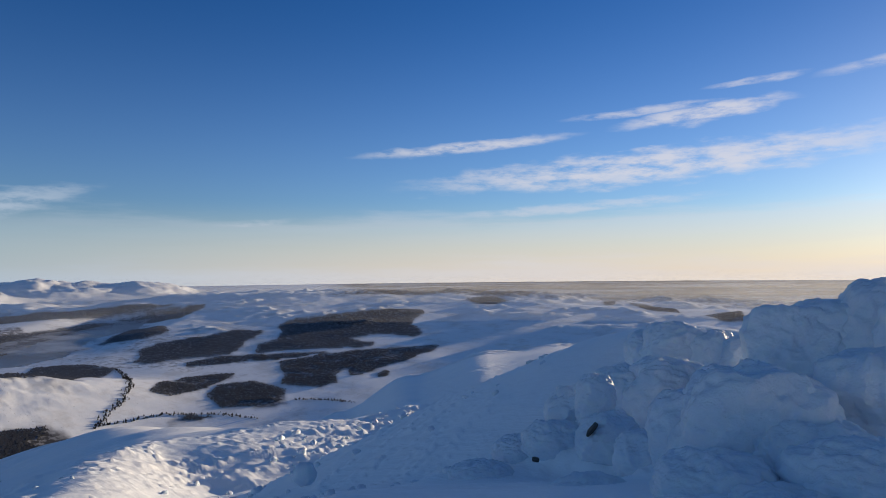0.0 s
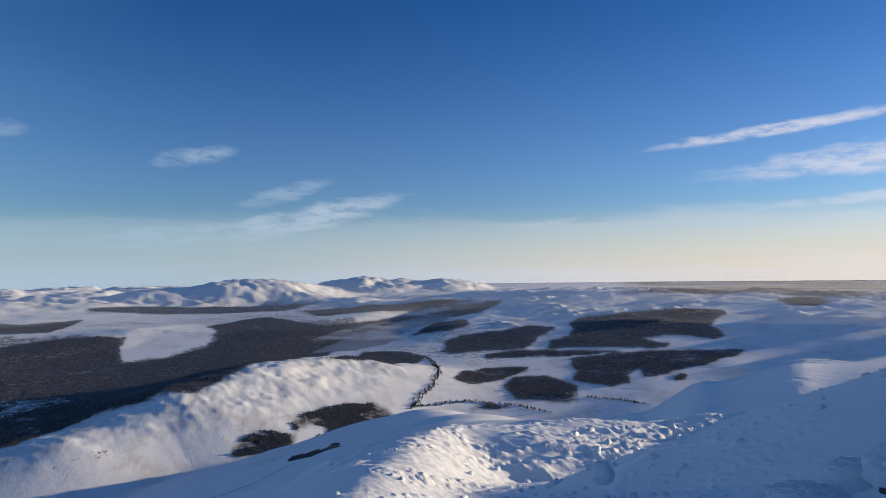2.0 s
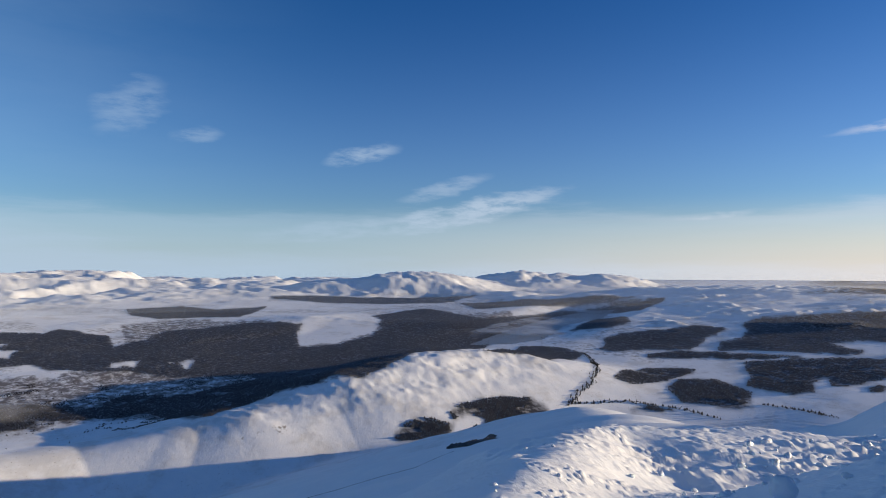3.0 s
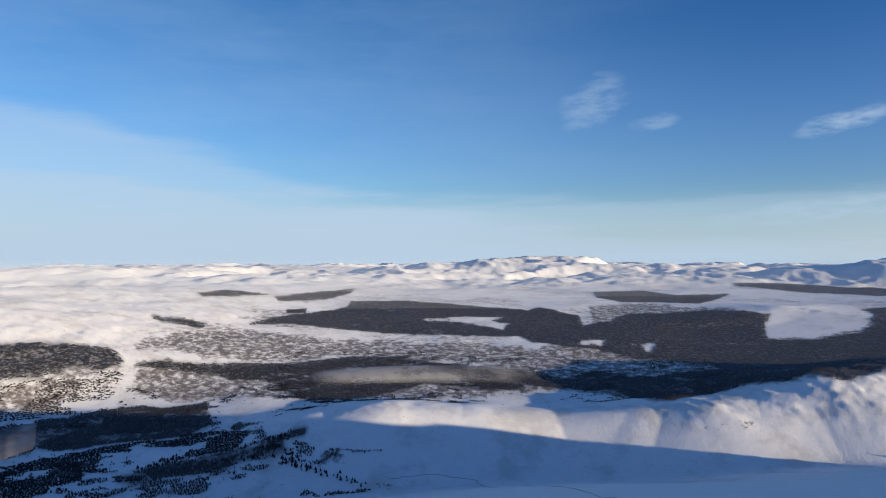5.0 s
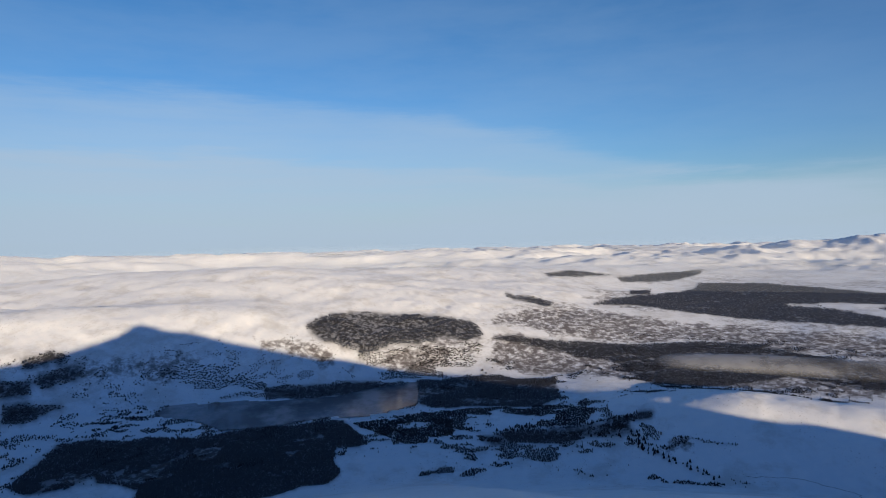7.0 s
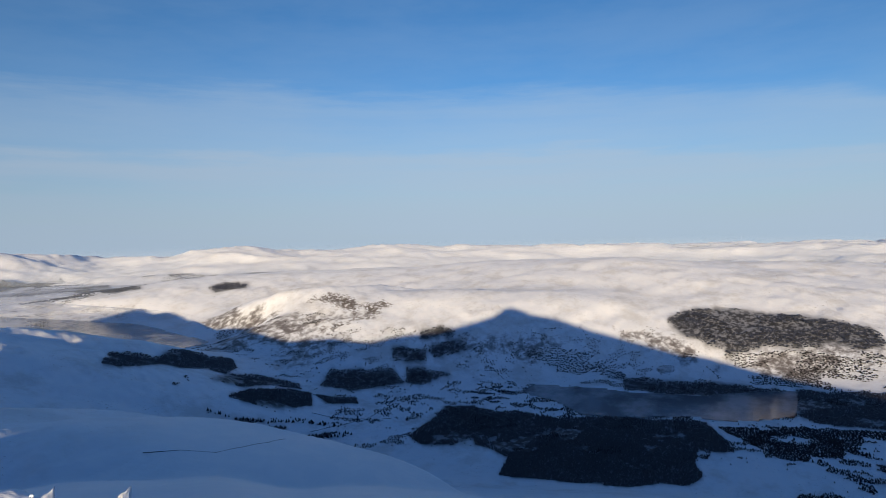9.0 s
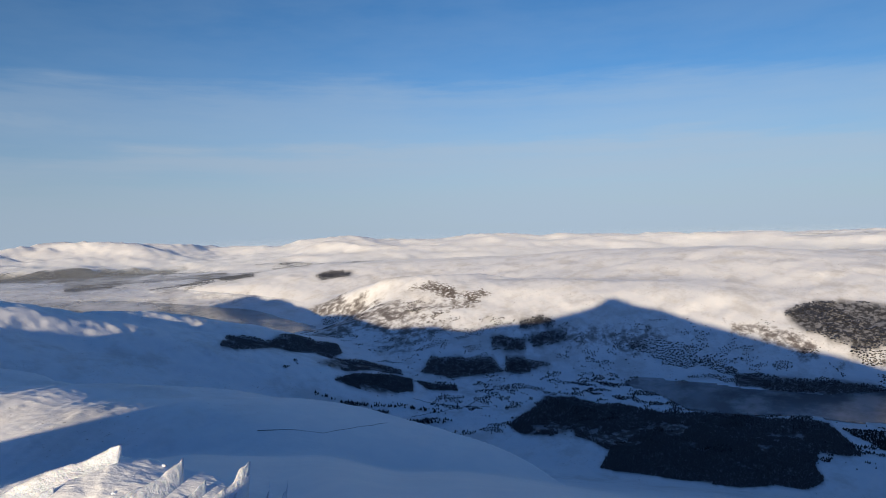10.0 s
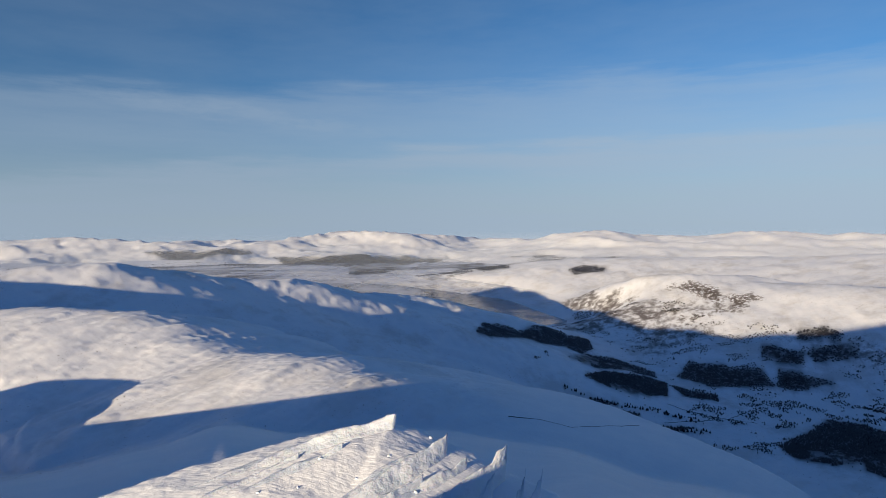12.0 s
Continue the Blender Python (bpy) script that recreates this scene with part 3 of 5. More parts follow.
# ---------------------------------------------------------------- woods, moors, lochs: outlines in plan
# frosted woods carry frost and painted-in haze in their colour
WOODS = [  # kind, label, outline (azimuth, radius)
    ("frosted", "wide grey conifer forest on a snowy moor slope", [(14.2, 7160), (13.3, 7640), (9.7, 8040), (4.6, 8610), (1.9, 8650), (1.7, 8140), (2.5, 7600), (2.8, 7010), (2.0, 6630), (1.9, 6300), (2.5, 6070), (3.7, 6220), (5.9, 6320), (8.4, 5980), (6.1, 5710), (6.3, 5500), (9.8, 5420), (12.8, 5400), (14.8, 5350), (16.2, 5310), (15.9, 5810), (14.2, 6130), (13.8, 6650)]),
    ("frosted", "grey conifer forest strip below the snowy moor", [(24.9, 5840), (23.5, 6220), (20.1, 6550), (18.0, 6940), (15.5, 6770), (15.9, 6470), (17.1, 6080), (17.2, 5800), (18.3, 5310), (21.3, 5240), (23.8, 5070), (25.4, 5130), (24.7, 5470)]),
    ("conifer", "narrow dark wood along the valley edge", [(21.5, 4970), (19.2, 5230), (15.4, 5230), (12.0, 5230), (9.8, 5200), (12.5, 5030), (14.2, 4920), (16.5, 4970), (19.8, 4810), (21.5, 4780)]),
    ("conifer", "long ragged dark wood above the valley fields", [(14.1, 4790), (10.9, 5080), (7.2, 5320), (3.4, 5390), (0.4, 5500), (0.9, 5170), (1.8, 5060), (3.2, 4650), (5.7, 4380), (7.2, 4100), (8.2, 4060), (8.5, 4350), (9.4, 4160), (9.3, 3850), (10.6, 3730), (12.8, 3830), (13.9, 3910), (13.6, 4260), (13.9, 4480)]),
    ("conifer", "dark oval wood among snowy fields", [(24.0, 3620), (23.5, 3960), (21.6, 4280), (19.2, 4370), (17.9, 4370), (18.3, 4190), (20.1, 3860), (22.6, 3550)]),
    ("conifer", "dark rounded wood among snowy fields", [(20.1, 3620), (19.2, 3920), (16.5, 4070), (14.8, 3890), (13.5, 3700), (13.5, 3490), (14.0, 3360), (13.1, 3320), (15.4, 3250), (17.1, 3320), (18.9, 3300)]),
    ("conifer", "small dark copse beside the river", [(22.9, 3020), (21.3, 3160), (19.5, 3120), (21.3, 3030)]),
    ("conifer", "small dark copse on a snow slope", [(5.9, 4100), (5.2, 4230), (4.7, 4170), (5.0, 3990), (5.7, 3960)]),
    ("frosted", "frosted wood on the shore of the narrow loch", [(35.9, 3530), (34.0, 3750), (32.1, 5360), (28.9, 5250), (26.6, 4910), (27.3, 4620), (29.5, 3740), (32.1, 3660)]),
    ("frosted", "dark forest on the far bank of the narrow loch", [(39.8, 6500), (36.0, 6750), (34.0, 6730), (30.5, 7780), (24.7, 9650), (27.6, 9950), (30.8, 8740), (34.0, 7860), (38.9, 7430)]),
    ("frosted", "frosted wood beside the narrow loch", [(30.5, 6130), (27.9, 6720), (25.4, 8760), (23.2, 7800), (22.7, 7170), (24.4, 6680), (26.9, 6800), (28.9, 6600)]),
    ("frosted", "far forest strip at the head of the loch", [(26.6, 10310), (23.5, 11090), (20.1, 10820), (20.4, 10180), (21.9, 8720), (23.8, 9600)]),
    ("frosted", "far thin wood under white hills", [(37.3, 11210), (32.1, 11880), (27.6, 11610), (24.4, 11500), (22.5, 11260), (25.0, 10980), (30.1, 9750), (36.0, 9150)]),
    ("frosted", "broad grey conifer forest on the valley floor", [(69.5, 7460), (66.1, 6520), (65.7, 5770), (63.5, 6050), (62.0, 6800), (58.4, 6870), (55.1, 7140), (51.7, 6920), (49.9, 6720), (51.6, 5990), (51.3, 5270), (48.1, 5420), (45.0, 5980), (44.1, 6680), (45.9, 7530), (40.6, 9530), (35.8, 7700), (34.0, 7530), (34.0, 6570), (37.4, 3550), (41.2, 3360), (43.7, 3020), (46.2, 2780), (51.6, 2990), (55.6, 4070), (57.5, 4060), (62.5, 4160), (63.9, 4320), (70.0, 4620), (71.9, 5200), (73.9, 5930), (71.5, 6450)]),
    ("conifer", "dark forest band along the valley floor", [(70.8, 3570), (68.1, 3440), (66.7, 3430), (64.9, 3640), (60.1, 3510), (55.6, 3760), (53.9, 3890), (48.6, 3130), (45.9, 2990), (48.9, 2820), (51.6, 2820), (53.9, 2770), (56.1, 2710), (58.3, 2510), (60.1, 2560), (63.4, 3170), (65.3, 3100), (70.8, 3200)]),
    ("frosted", "thin far forest strip on the snow plain", [(64.8, 10390), (61.1, 10980), (57.9, 9800), (54.0, 10360), (56.2, 7940), (59.0, 8330), (62.6, 8370), (64.5, 9200)]),
    ("frosted", "far forest strip below white hills", [(54.0, 12950), (49.9, 13940), (45.0, 13380), (40.6, 15230), (35.8, 14370), (38.7, 11500), (43.8, 10950), (49.9, 11550)]),
    ("frosted", "grey frosted forest on the snow plain", [(94.4, 5330), (91.5, 6100), (86.0, 7410), (85.7, 7980), (80.9, 8330), (77.7, 7920), (70.6, 7070), (70.6, 6340), (76.7, 6180), (78.0, 6050), (73.1, 5650), (70.6, 5600), (70.6, 4940), (75.5, 4930), (79.3, 5020), (83.4, 5100), (87.8, 5330), (91.5, 5510)]),
    ("frosted", "thin far plantation below rounded white hills", [(92.2, 8140), (89.0, 9010), (85.4, 10150), (85.7, 9390), (87.7, 8250), (91.8, 7700)]),
    ("frosted", "long thin far plantation on snow", [(98.6, 7640), (96.2, 8400), (92.4, 8330), (95.9, 7700), (97.9, 7450)]),
    ("frosted", "small square far plantation on snow", [(91.3, 6730), (89.6, 7170), (89.6, 6600), (91.2, 6320)]),
    ("conifer", "dark forest band under valley mist", [(103.0, 3740), (97.4, 3770), (93.5, 3810), (89.1, 3890), (84.9, 4050), (80.7, 3990), (77.8, 3770), (73.1, 3690), (70.6, 3630), (70.7, 3090), (75.5, 3130), (79.4, 3200), (84.9, 2830), (87.9, 2840), (90.4, 3000), (92.9, 3390), (94.8, 3410), (97.4, 3550), (102.4, 3640)]),
    ("frosted", "dark wooded gully on a white hillside", [(101.9, 5310), (99.6, 5250), (97.6, 5110), (98.1, 4910), (99.9, 4980), (101.8, 5200)]),
    ("conifer", "dark broadleaf and pine wood by the river", [(109.9, 2970), (107.5, 2980), (104.1, 3020), (100.8, 2930), (97.8, 2960), (97.3, 2560), (99.2, 2410), (102.5, 2440), (105.6, 2470), (108.3, 2460), (110.0, 2600)]),
    ("conifer", "dark winding wood along the river", [(104.6, 2080), (100.9, 2110), (96.5, 2140), (93.3, 2170), (90.4, 2210), (89.2, 2240), (89.8, 2150), (91.7, 2130), (91.1, 2060), (94.9, 2030), (99.2, 2010), (103.3, 1990)]),
    ("open", "scattered dark trees along a snowy river bank", [(107.6, 2400), (103.5, 2420), (97.5, 2430), (93.6, 2290), (91.7, 2220), (94.3, 2150), (99.2, 2150), (104.3, 2120), (107.7, 2190)]),
    ("frosted", "grey-green hillside forest with snowy gaps", [(119.5, 3680), (118.1, 3950), (114.2, 4100), (107.4, 4100), (104.7, 3990), (103.7, 3730), (105.4, 3580), (107.5, 3580), (109.8, 3500), (112.6, 3430), (114.3, 3320), (115.4, 3350), (117.9, 3410), (119.2, 3560)]),
    ("conifer", "small dark plantation plot on a sunlit slope", [(140.5, 3430), (138.4, 3490), (137.2, 3410), (137.6, 3330), (140.4, 3300)]),
    ("conifer", "dark plantation plot in the hill's shadow", [(140.1, 3170), (138.4, 3290), (136.2, 3300), (136.2, 3250), (137.7, 3120), (139.4, 3110)]),
    ("conifer", "dark wood at the foot of the crag", [(142.7, 3230), (141.8, 3210), (140.1, 3160), (140.0, 3080), (141.8, 3080), (142.7, 3100)]),
    ("open", "scattered trees on the shadowed hill foot", [(132.2, 3190), (131.5, 3220), (128.6, 3250), (125.9, 3190), (122.8, 3110), (122.8, 2980), (125.6, 2960), (129.2, 3020), (132.1, 3100)]),
    ("conifer", "dark wooded point in the frozen loch", [(123.1, 2940), (121.2, 2950), (117.7, 2950), (116.0, 2980), (110.6, 2940), (111.0, 2890), (114.0, 2810), (117.0, 2750), (120.0, 2760), (122.9, 2790)]),
    ("conifer", "large dark conifer plantation on the lower slope", [(141.8, 2100), (140.1, 2220), (138.3, 2430), (136.0, 2440), (133.6, 2350), (132.2, 2400), (128.7, 2310), (125.7, 2360), (121.3, 2360), (116.4, 2350), (115.4, 2200), (114.3, 2030), (117.1, 2010), (117.5, 1870), (116.7, 1790), (118.2, 1670), (120.2, 1670), (122.8, 1610), (133.7, 1680), (132.9, 1860), (135.8, 2000), (135.8, 2060), (137.9, 1980), (140.6, 2000)]),
    ("conifer", "dark tree belt along the frozen loch", [(141.8, 2970), (139.5, 2950), (137.5, 2900), (139.5, 2830), (140.7, 2790), (141.9, 2800)]),
    ("open", "open woodland on snow beside the loch", [(115.6, 2310), (112.7, 2370), (109.3, 2420), (107.6, 2340), (106.6, 2130), (107.7, 2020), (111.1, 2030), (114.1, 2190)]),
    ("conifer", "ragged dark plantation with snowy gaps on a sunlit spur", [(43.2, 2270), (41.8, 2390), (40.6, 2440), (38.6, 2420), (37.8, 2380), (38.6, 2235), (40.6, 2235), (42.5, 2240)]),
    ("conifer", "dark wedge of conifers below a snow spur", [(38.4, 380), (37.1, 640), (34.7, 800), (33.5, 640), (34.7, 390), (36.6, 360)]),
    # scrub added to darken a slope that lies in shadow and haze
    ("open", "brown birch scrub on the lower hillside", [(118.5, 3250), (112.0, 3400), (106.0, 3550), (101.5, 3500), (103.0, 3150), (109.0, 3020), (117.0, 3020)]),
    ("conifer", "dark ring-shaped plantation on a sunlit spur", [(38.3, 2530), (36.4, 2700), (33.7, 2830), (31.2, 2890), (29.5, 2800), (30.7, 2380), (33.2, 2380), (34.7, 2380), (36.2, 1610), (35.2, 2530), (36.4, 2530), (37.9, 2460)]),
    ("conifer", "dark wood at the foot of the crag", [(143.0, 3220), (140.7, 3150), (140.0, 3060), (143.1, 3060)]),
    ("conifer", "dark wood on a snowy spur end", [(166.2, 2500), (165.4, 2840), (163.7, 2910), (162.2, 2940), (161.3, 3110), (160.1, 3200), (158.2, 3110), (156.4, 3240), (155.9, 2960), (157.0, 2760), (158.6, 2830), (160.1, 2720), (161.9, 2720), (164.9, 2510)]),
    ("conifer", "dark shelter wood above valley fields", [(158.3, 2580), (156.4, 2800), (153.8, 2910), (150.9, 2840), (150.7, 2700), (152.9, 2720), (155.8, 2510)]),
    ("conifer", "dark rectangular conifer wood in the valley", [(156.9, 2340), (155.1, 2510), (151.9, 2660), (149.9, 2640), (149.9, 2430), (151.9, 2340), (153.6, 2280)]),
    ("conifer", "narrow dark wood beside a valley road", [(149.9, 2630), (145.9, 2570), (145.8, 2470), (148.6, 2510)]),
    ("conifer", "dark wood in the valley bottom", [(149.2, 2810), (148.2, 3080), (146.5, 3030), (143.1, 2990), (141.9, 2800), (146.6, 2730)]),
    ("conifer", "dark hedge-like line of conifers", [(154.3, 1760), (153.3, 1870), (151.3, 2010), (147.3, 2150), (148.7, 2060), (152.0, 1900)]),
    ("conifer", "short dark tree row in the valley", [(156.3, 2090), (153.6, 2140), (155.2, 2070)]),
    ("conifer", "short dark copse in snowy fields", [(153.9, 2070), (152.0, 2100), (152.6, 2050)]),
    ("open", "patchy birch wood on a snowy slope", [(161.7, 2450), (160.1, 2580), (159.8, 2430), (161.1, 2340)]),
    ("open", "patchy dark trees on a sunlit crag hill", [(159.7, 4720), (156.9, 4800), (155.0, 4480), (151.7, 4140), (148.4, 4050), (148.1, 3840), (149.8, 3650), (153.4, 3930), (156.3, 4190)]),
    ("frosted", "small far plantation on the white moor", [(158.2, 6900), (156.8, 7140), (154.8, 6860), (155.2, 6590), (157.5, 6560)]),
    ("frosted", "far misty forest beyond the loch", [(177.2, 11310), (174.8, 12180), (172.3, 13340), (169.2, 13340), (172.4, 10810), (174.4, 9010), (177.2, 8960)]),
    ("frosted", "thin far forest strip on white moor", [(168.4, 10750), (165.6, 11000), (163.3, 7510), (165.6, 7600)]),
    ("conifer", "dark wooded slope at the moor's end", [(-21.9, 8370), (-24.7, 9590), (-25.0, 7910), (-23.3, 7780)]),
    ("frosted", "thin far wood on the hazy plain", [(-13.7, 10270), (-14.8, 10690), (-14.7, 9930), (-13.9, 9760)]),
    ("frosted", "long thin far wood on the hazy plain", [(-15.9, 10270), (-19.8, 9380), (-20.1, 8610), (-18.0, 8710)]),
    ("frosted", "far dark wood behind the moor rim", [(-2.0, 10210), (-4.6, 10750), (-5.6, 9760), (-3.3, 9220)]),
    ("frosted", "far grey forest beyond the misty valley", [(183.7, 14040), (178.0, 12460), (168.6, 13800), (174.3, 10630), (181.6, 11570)]),
    ("frosted", "far thin forest strip beyond the west ridge", [(193.7, 15640), (187.2, 14860), (184.4, 14610), (189.8, 13490)]),
]
CLEARINGS = [
    [(51.6, 6280), (51.3, 5420), (48.1, 5590), (45.0, 6290), (44.1, 7250), (45.9, 8640), (49.9, 8160)],
    [(62.3, 4660), (59.3, 4820), (60.3, 4430)],
    [(65.9, 4780), (63.9, 4850), (64.2, 4560), (66.0, 4520)],
    [(79.6, 6120), (75.4, 6300), (72.0, 5720), (72.7, 5370), (75.7, 5790)],
]
MOORS = [
    [(99.7, 4850), (92.6, 5020), (86.8, 4820), (68.6, 4430), (68.5, 3530), (77.3, 3780), (83.7, 3930), (89.7, 3980), (95.3, 3980), (100.0, 4050), (102.8, 3930), (102.8, 4160)],
    [(68.6, 4410), (65.2, 4430), (62.6, 4190), (57.0, 3980), (54.4, 3570), (61.9, 3570), (68.5, 3530)],
    [(124.8, 3470), (121.2, 3510), (118.9, 3410), (115.7, 3200), (112.6, 3430), (108.6, 3530), (108.7, 3280), (112.6, 3110), (117.9, 3100), (122.1, 3200)],
    [(90.5, 1970), (87.9, 1970), (85.1, 1920), (85.4, 1880), (87.8, 1880)],
    [(102.8, 3870), (99.2, 3840), (95.6, 3690), (96.6, 3570), (100.4, 3670), (102.8, 3690)],
    [(65.1, 5250), (62.3, 5310), (57.7, 4960), (50.4, 4770), (46.1, 3260), (50.3, 3430), (57.7, 4190), (65.1, 4480)],
    [(161.3, 4720), (159.4, 4690), (156.3, 4190), (149.8, 3650), (148.2, 3450), (150.5, 3350), (155.0, 3740), (159.4, 4190)],
    [(115.2, 3220), (112.7, 3390), (109.5, 3550), (104.4, 3800), (101.8, 3710), (106.7, 3350), (109.5, 3080), (114.2, 3130)],
    [(102.4, 4480), (91.9, 4610), (83.9, 4510), (83.9, 4070), (94.9, 3740), (100.9, 4070)],
    [(0.0, 45000), (-13.1, 41560), (-24.5, 29720), (-34.2, 45000), (-34.2, 21020), (-25.0, 17420), (-24.4, 10870), (-20.4, 8810), (-18.0, 9930), (-13.7, 10160), (-8.3, 11000), (-3.3, 10100)],
    [(65.2, 7690), (61.6, 8560), (56.4, 7730), (50.4, 6820), (44.9, 7060), (41.0, 7860), (33.1, 9010), (31.0, 7140), (36.4, 5440), (46.1, 3010), (57.6, 3650), (65.0, 3650)],
    [(102.8, 3670), (95.3, 3690), (86.8, 3740), (68.6, 3650), (68.5, 3040), (79.5, 2800), (89.7, 2880), (95.3, 2960), (102.7, 3130)],
    [(68.6, 4850), (58.6, 4460), (50.4, 4480), (43.5, 5050), (40.8, 3330), (48.0, 2750), (58.6, 2810), (68.5, 3040)],
]
LOCHS = [  # name, level, outline
    ("loch", -640, [(109.7, 2960), (113.2, 2880), (117.3, 2740), (121.6, 2740), (124.7, 2800), (130.8, 2840), (131.6, 2720), (128.5, 2560), (126.6, 2390), (122.0, 2380), (117.3, 2440), (115.6, 2420), (113.3, 2440), (109.9, 2560)]),
    ("far_loch", -640, [(168.8, 5300), (164.8, 4540), (160.4, 4350), (158.0, 4530), (160.4, 5030), (163.3, 5850), (167.3, 6460), (173.2, 7520), (178.2, 8060), (180.1, 7720), (174.2, 6260)]),
    ("valley_loch", -640, [(36.7, 5480), (33.2, 6790), (29.3, 8760), (26.3, 10280), (24.0, 10660), (25.3, 8650), (28.3, 7540), (30.2, 6040), (33.2, 5610)]),
]
LINES = [  # s: dry stone wall, t: row of trees
    ("s", [(163.4, 430), (160.6, 440), (157.8, 440), (154.6, 480), (152.2, 520)]),
    ("s", [(150.2, 2100), (148.7, 2170), (145.3, 2280), (143.1, 2470)]),
    ("s", [(150.0, 2320), (146.6, 2280), (143.2, 2290)]),
    ("s", [(82.7, 1800), (78.8, 1830), (75.0, 1790), (72.5, 1450), (70.2, 1140), (67.0, 720), (64.3, 490), (58.3, 390), (52.1, 350), (48.3, 340), (44.5, 335), (41.3, 330), (38.0, 350)]),
    ("t", [(158.4, 2140), (155.8, 2090), (153.3, 2140), (150.0, 2200), (147.3, 2190)]),
    ("t", [(150.4, 2050), (148.3, 2080), (146.8, 2110)]),
    ("t", [(28.0, 2910), (27.3, 3120), (26.1, 3390), (25.6, 3690), (25.8, 4100), (26.1, 4560), (26.6, 4880)]),
    ("t", [(28.0, 2930), (25.4, 3050), (23.0, 3180), (19.2, 3170), (16.0, 3020)]),
    ("t", [(13.0, 3410), (10.6, 3370), (8.0, 3240)]),
    ("t", [(102.7, 2120), (100.6, 2120), (98.0, 2160), (95.3, 2160), (92.9, 2180), (91.2, 2160)]),
    ("t", [(91.4, 2060), (90.2, 1930), (87.8, 1860), (84.8, 1780)]),
    ("t", [(95.2, 2070), (91.9, 2030), (90.5, 1940)]),
]

# ---------------------------------------------------------------- ground
def inside(az, r, outline, wobble=0.0):
    """Which places lie in an outline of (azimuth, radius), tested over azimuth and log radius; its edge is made uneven."""
    p = np.array(outline, float)
    px, py = p[:, 0], np.log(p[:, 1])
    az, r = np.asarray(az), np.asarray(r)
    lr = np.log(r)
    box = (az > px.min() - 2.5 * wobble) & (az < px.max() + 2.5 * wobble) & (lr > py.min() - 0.07 * wobble) & (lr < py.max() + 0.07 * wobble)
    a, b = az[box], r[box]
    if wobble:
        hx, hy = heading(a)
        x, y = hx * b, hy * b
        a = a + wobble * 0.9 * fbm(x / (0.06 * b), y / (0.06 * b), 3, 31)
        b = b * (1 + wobble * 0.03 * fbm(x / 90, y / 90, 3, 37))
    b = np.log(b)
    odd = np.zeros(a.shape, bool)
    for x0, y0, x1, y1 in zip(px, py, np.roll(px, -1), np.roll(py, -1)):
        if y0 != y1:
            odd ^= ((y0 > b) != (y1 > b)) & (a < (x1 - x0) * (b - y0) / (y1 - y0) + x0)
    hit = np.zeros(az.shape, bool)
    hit[box] = odd
    return hit


def shore(az, r, outline, reach):
    """Metres from each place to an outline's edge, up to reach."""
    p = np.array([np.array(heading(a)) * q for a, q in outline])
    az, r = np.asarray(az, float), np.asarray(r, float)
    hx, hy = heading(az)
    x, y = hx * r, hy * r
    away = np.full(x.shape, float(reach))
    box = (x > p[:, 0].min() - reach) & (x < p[:, 0].max() + reach) & (y > p[:, 1].min() - reach) & (y < p[:, 1].max() + reach)
    a, b = x[box], y[box]
    best = np.full(a.shape, float(reach))
    for (x0, y0), (x1, y1) in zip(p, np.roll(p, -1, 0)):
        dx, dy = x1 - x0, y1 - y0
        t = np.clip(((a - x0) * dx + (b - y0) * dy) / (dx * dx + dy * dy), 0, 1)
        best = np.minimum(best, np.hypot(a - x0 - t * dx, b - y0 - t * dy))
    away[box] = best
    return away


def ground_height(az, r):
    """The land with the beds of the lochs cut in and their shores laid flat."""
    z = land(az, r)
    for _, level, outline in LOCHS:
        wet = inside(az, r, outline)
        rise = shore(az, r, outline, SHORE)
        flat = level + 0.5 + 0.012 * rise
        z = np.where(z > flat, flat + (z - flat) * step(0, SHORE, rise), z)
        z = np.where(wet, level - 5 - 0.01 * rise, z)
    return z


def columns():
    return np.concatenate([np.arange(-40, 209, 0.20), np.arange(209, 320, 1.0)])


def radii():
    near = np.exp(np.arange(math.log(8.5), math.log(200), 0.012))
    mid = np.exp(np.arange(math.log(200), math.log(1300), 0.012))
    far = np.exp(np.arange(math.log(1300), math.log(41500), 0.0165))
    return np.concatenate([[0.02, 0.5, 1.5, 2.5, 3.5, 4.5, 5.5, 6.5, 7.5], near, mid, far])


def quad_mesh(name, co, quads, smooth=True):
    me = bpy.data.meshes.new(name)
    me.vertices.add(len(co))
    me.vertices.foreach_set("co", co.astype(np.float32).ravel())
    me.loops.add(quads.size)
    me.loops.foreach_set("vertex_index", quads.astype(np.int32).ravel())
    me.polygons.add(len(quads))
    w = quads.shape[1]
    me.polygons.foreach_set("loop_start", np.arange(0, quads.size, w, dtype=np.int32))
    me.polygons.foreach_set("use_smooth", np.full(len(quads), smooth, dtype=bool))
    me.update(calc_edges=True)
    return me


def placed(az, r, z):
    """World places of true polar places."""
    k = drawn(r) / r
    hx, hy = heading(az)
    return np.stack([hx * r * k, hy * r * k, z * k + EYE], -1)


def polar_quads(na, nr, wrap, keep=None):
    i, j = np.meshgrid(np.arange(na if wrap else na - 1), np.arange(nr - 1), indexing="ij")
    i2 = (i + 1) % na
    q = np.stack([i * nr + j, i * nr + j + 1, i2 * nr + j + 1, i2 * nr + j], -1).reshape(-1, 4)
    return q if keep is None else q[keep.ravel()]


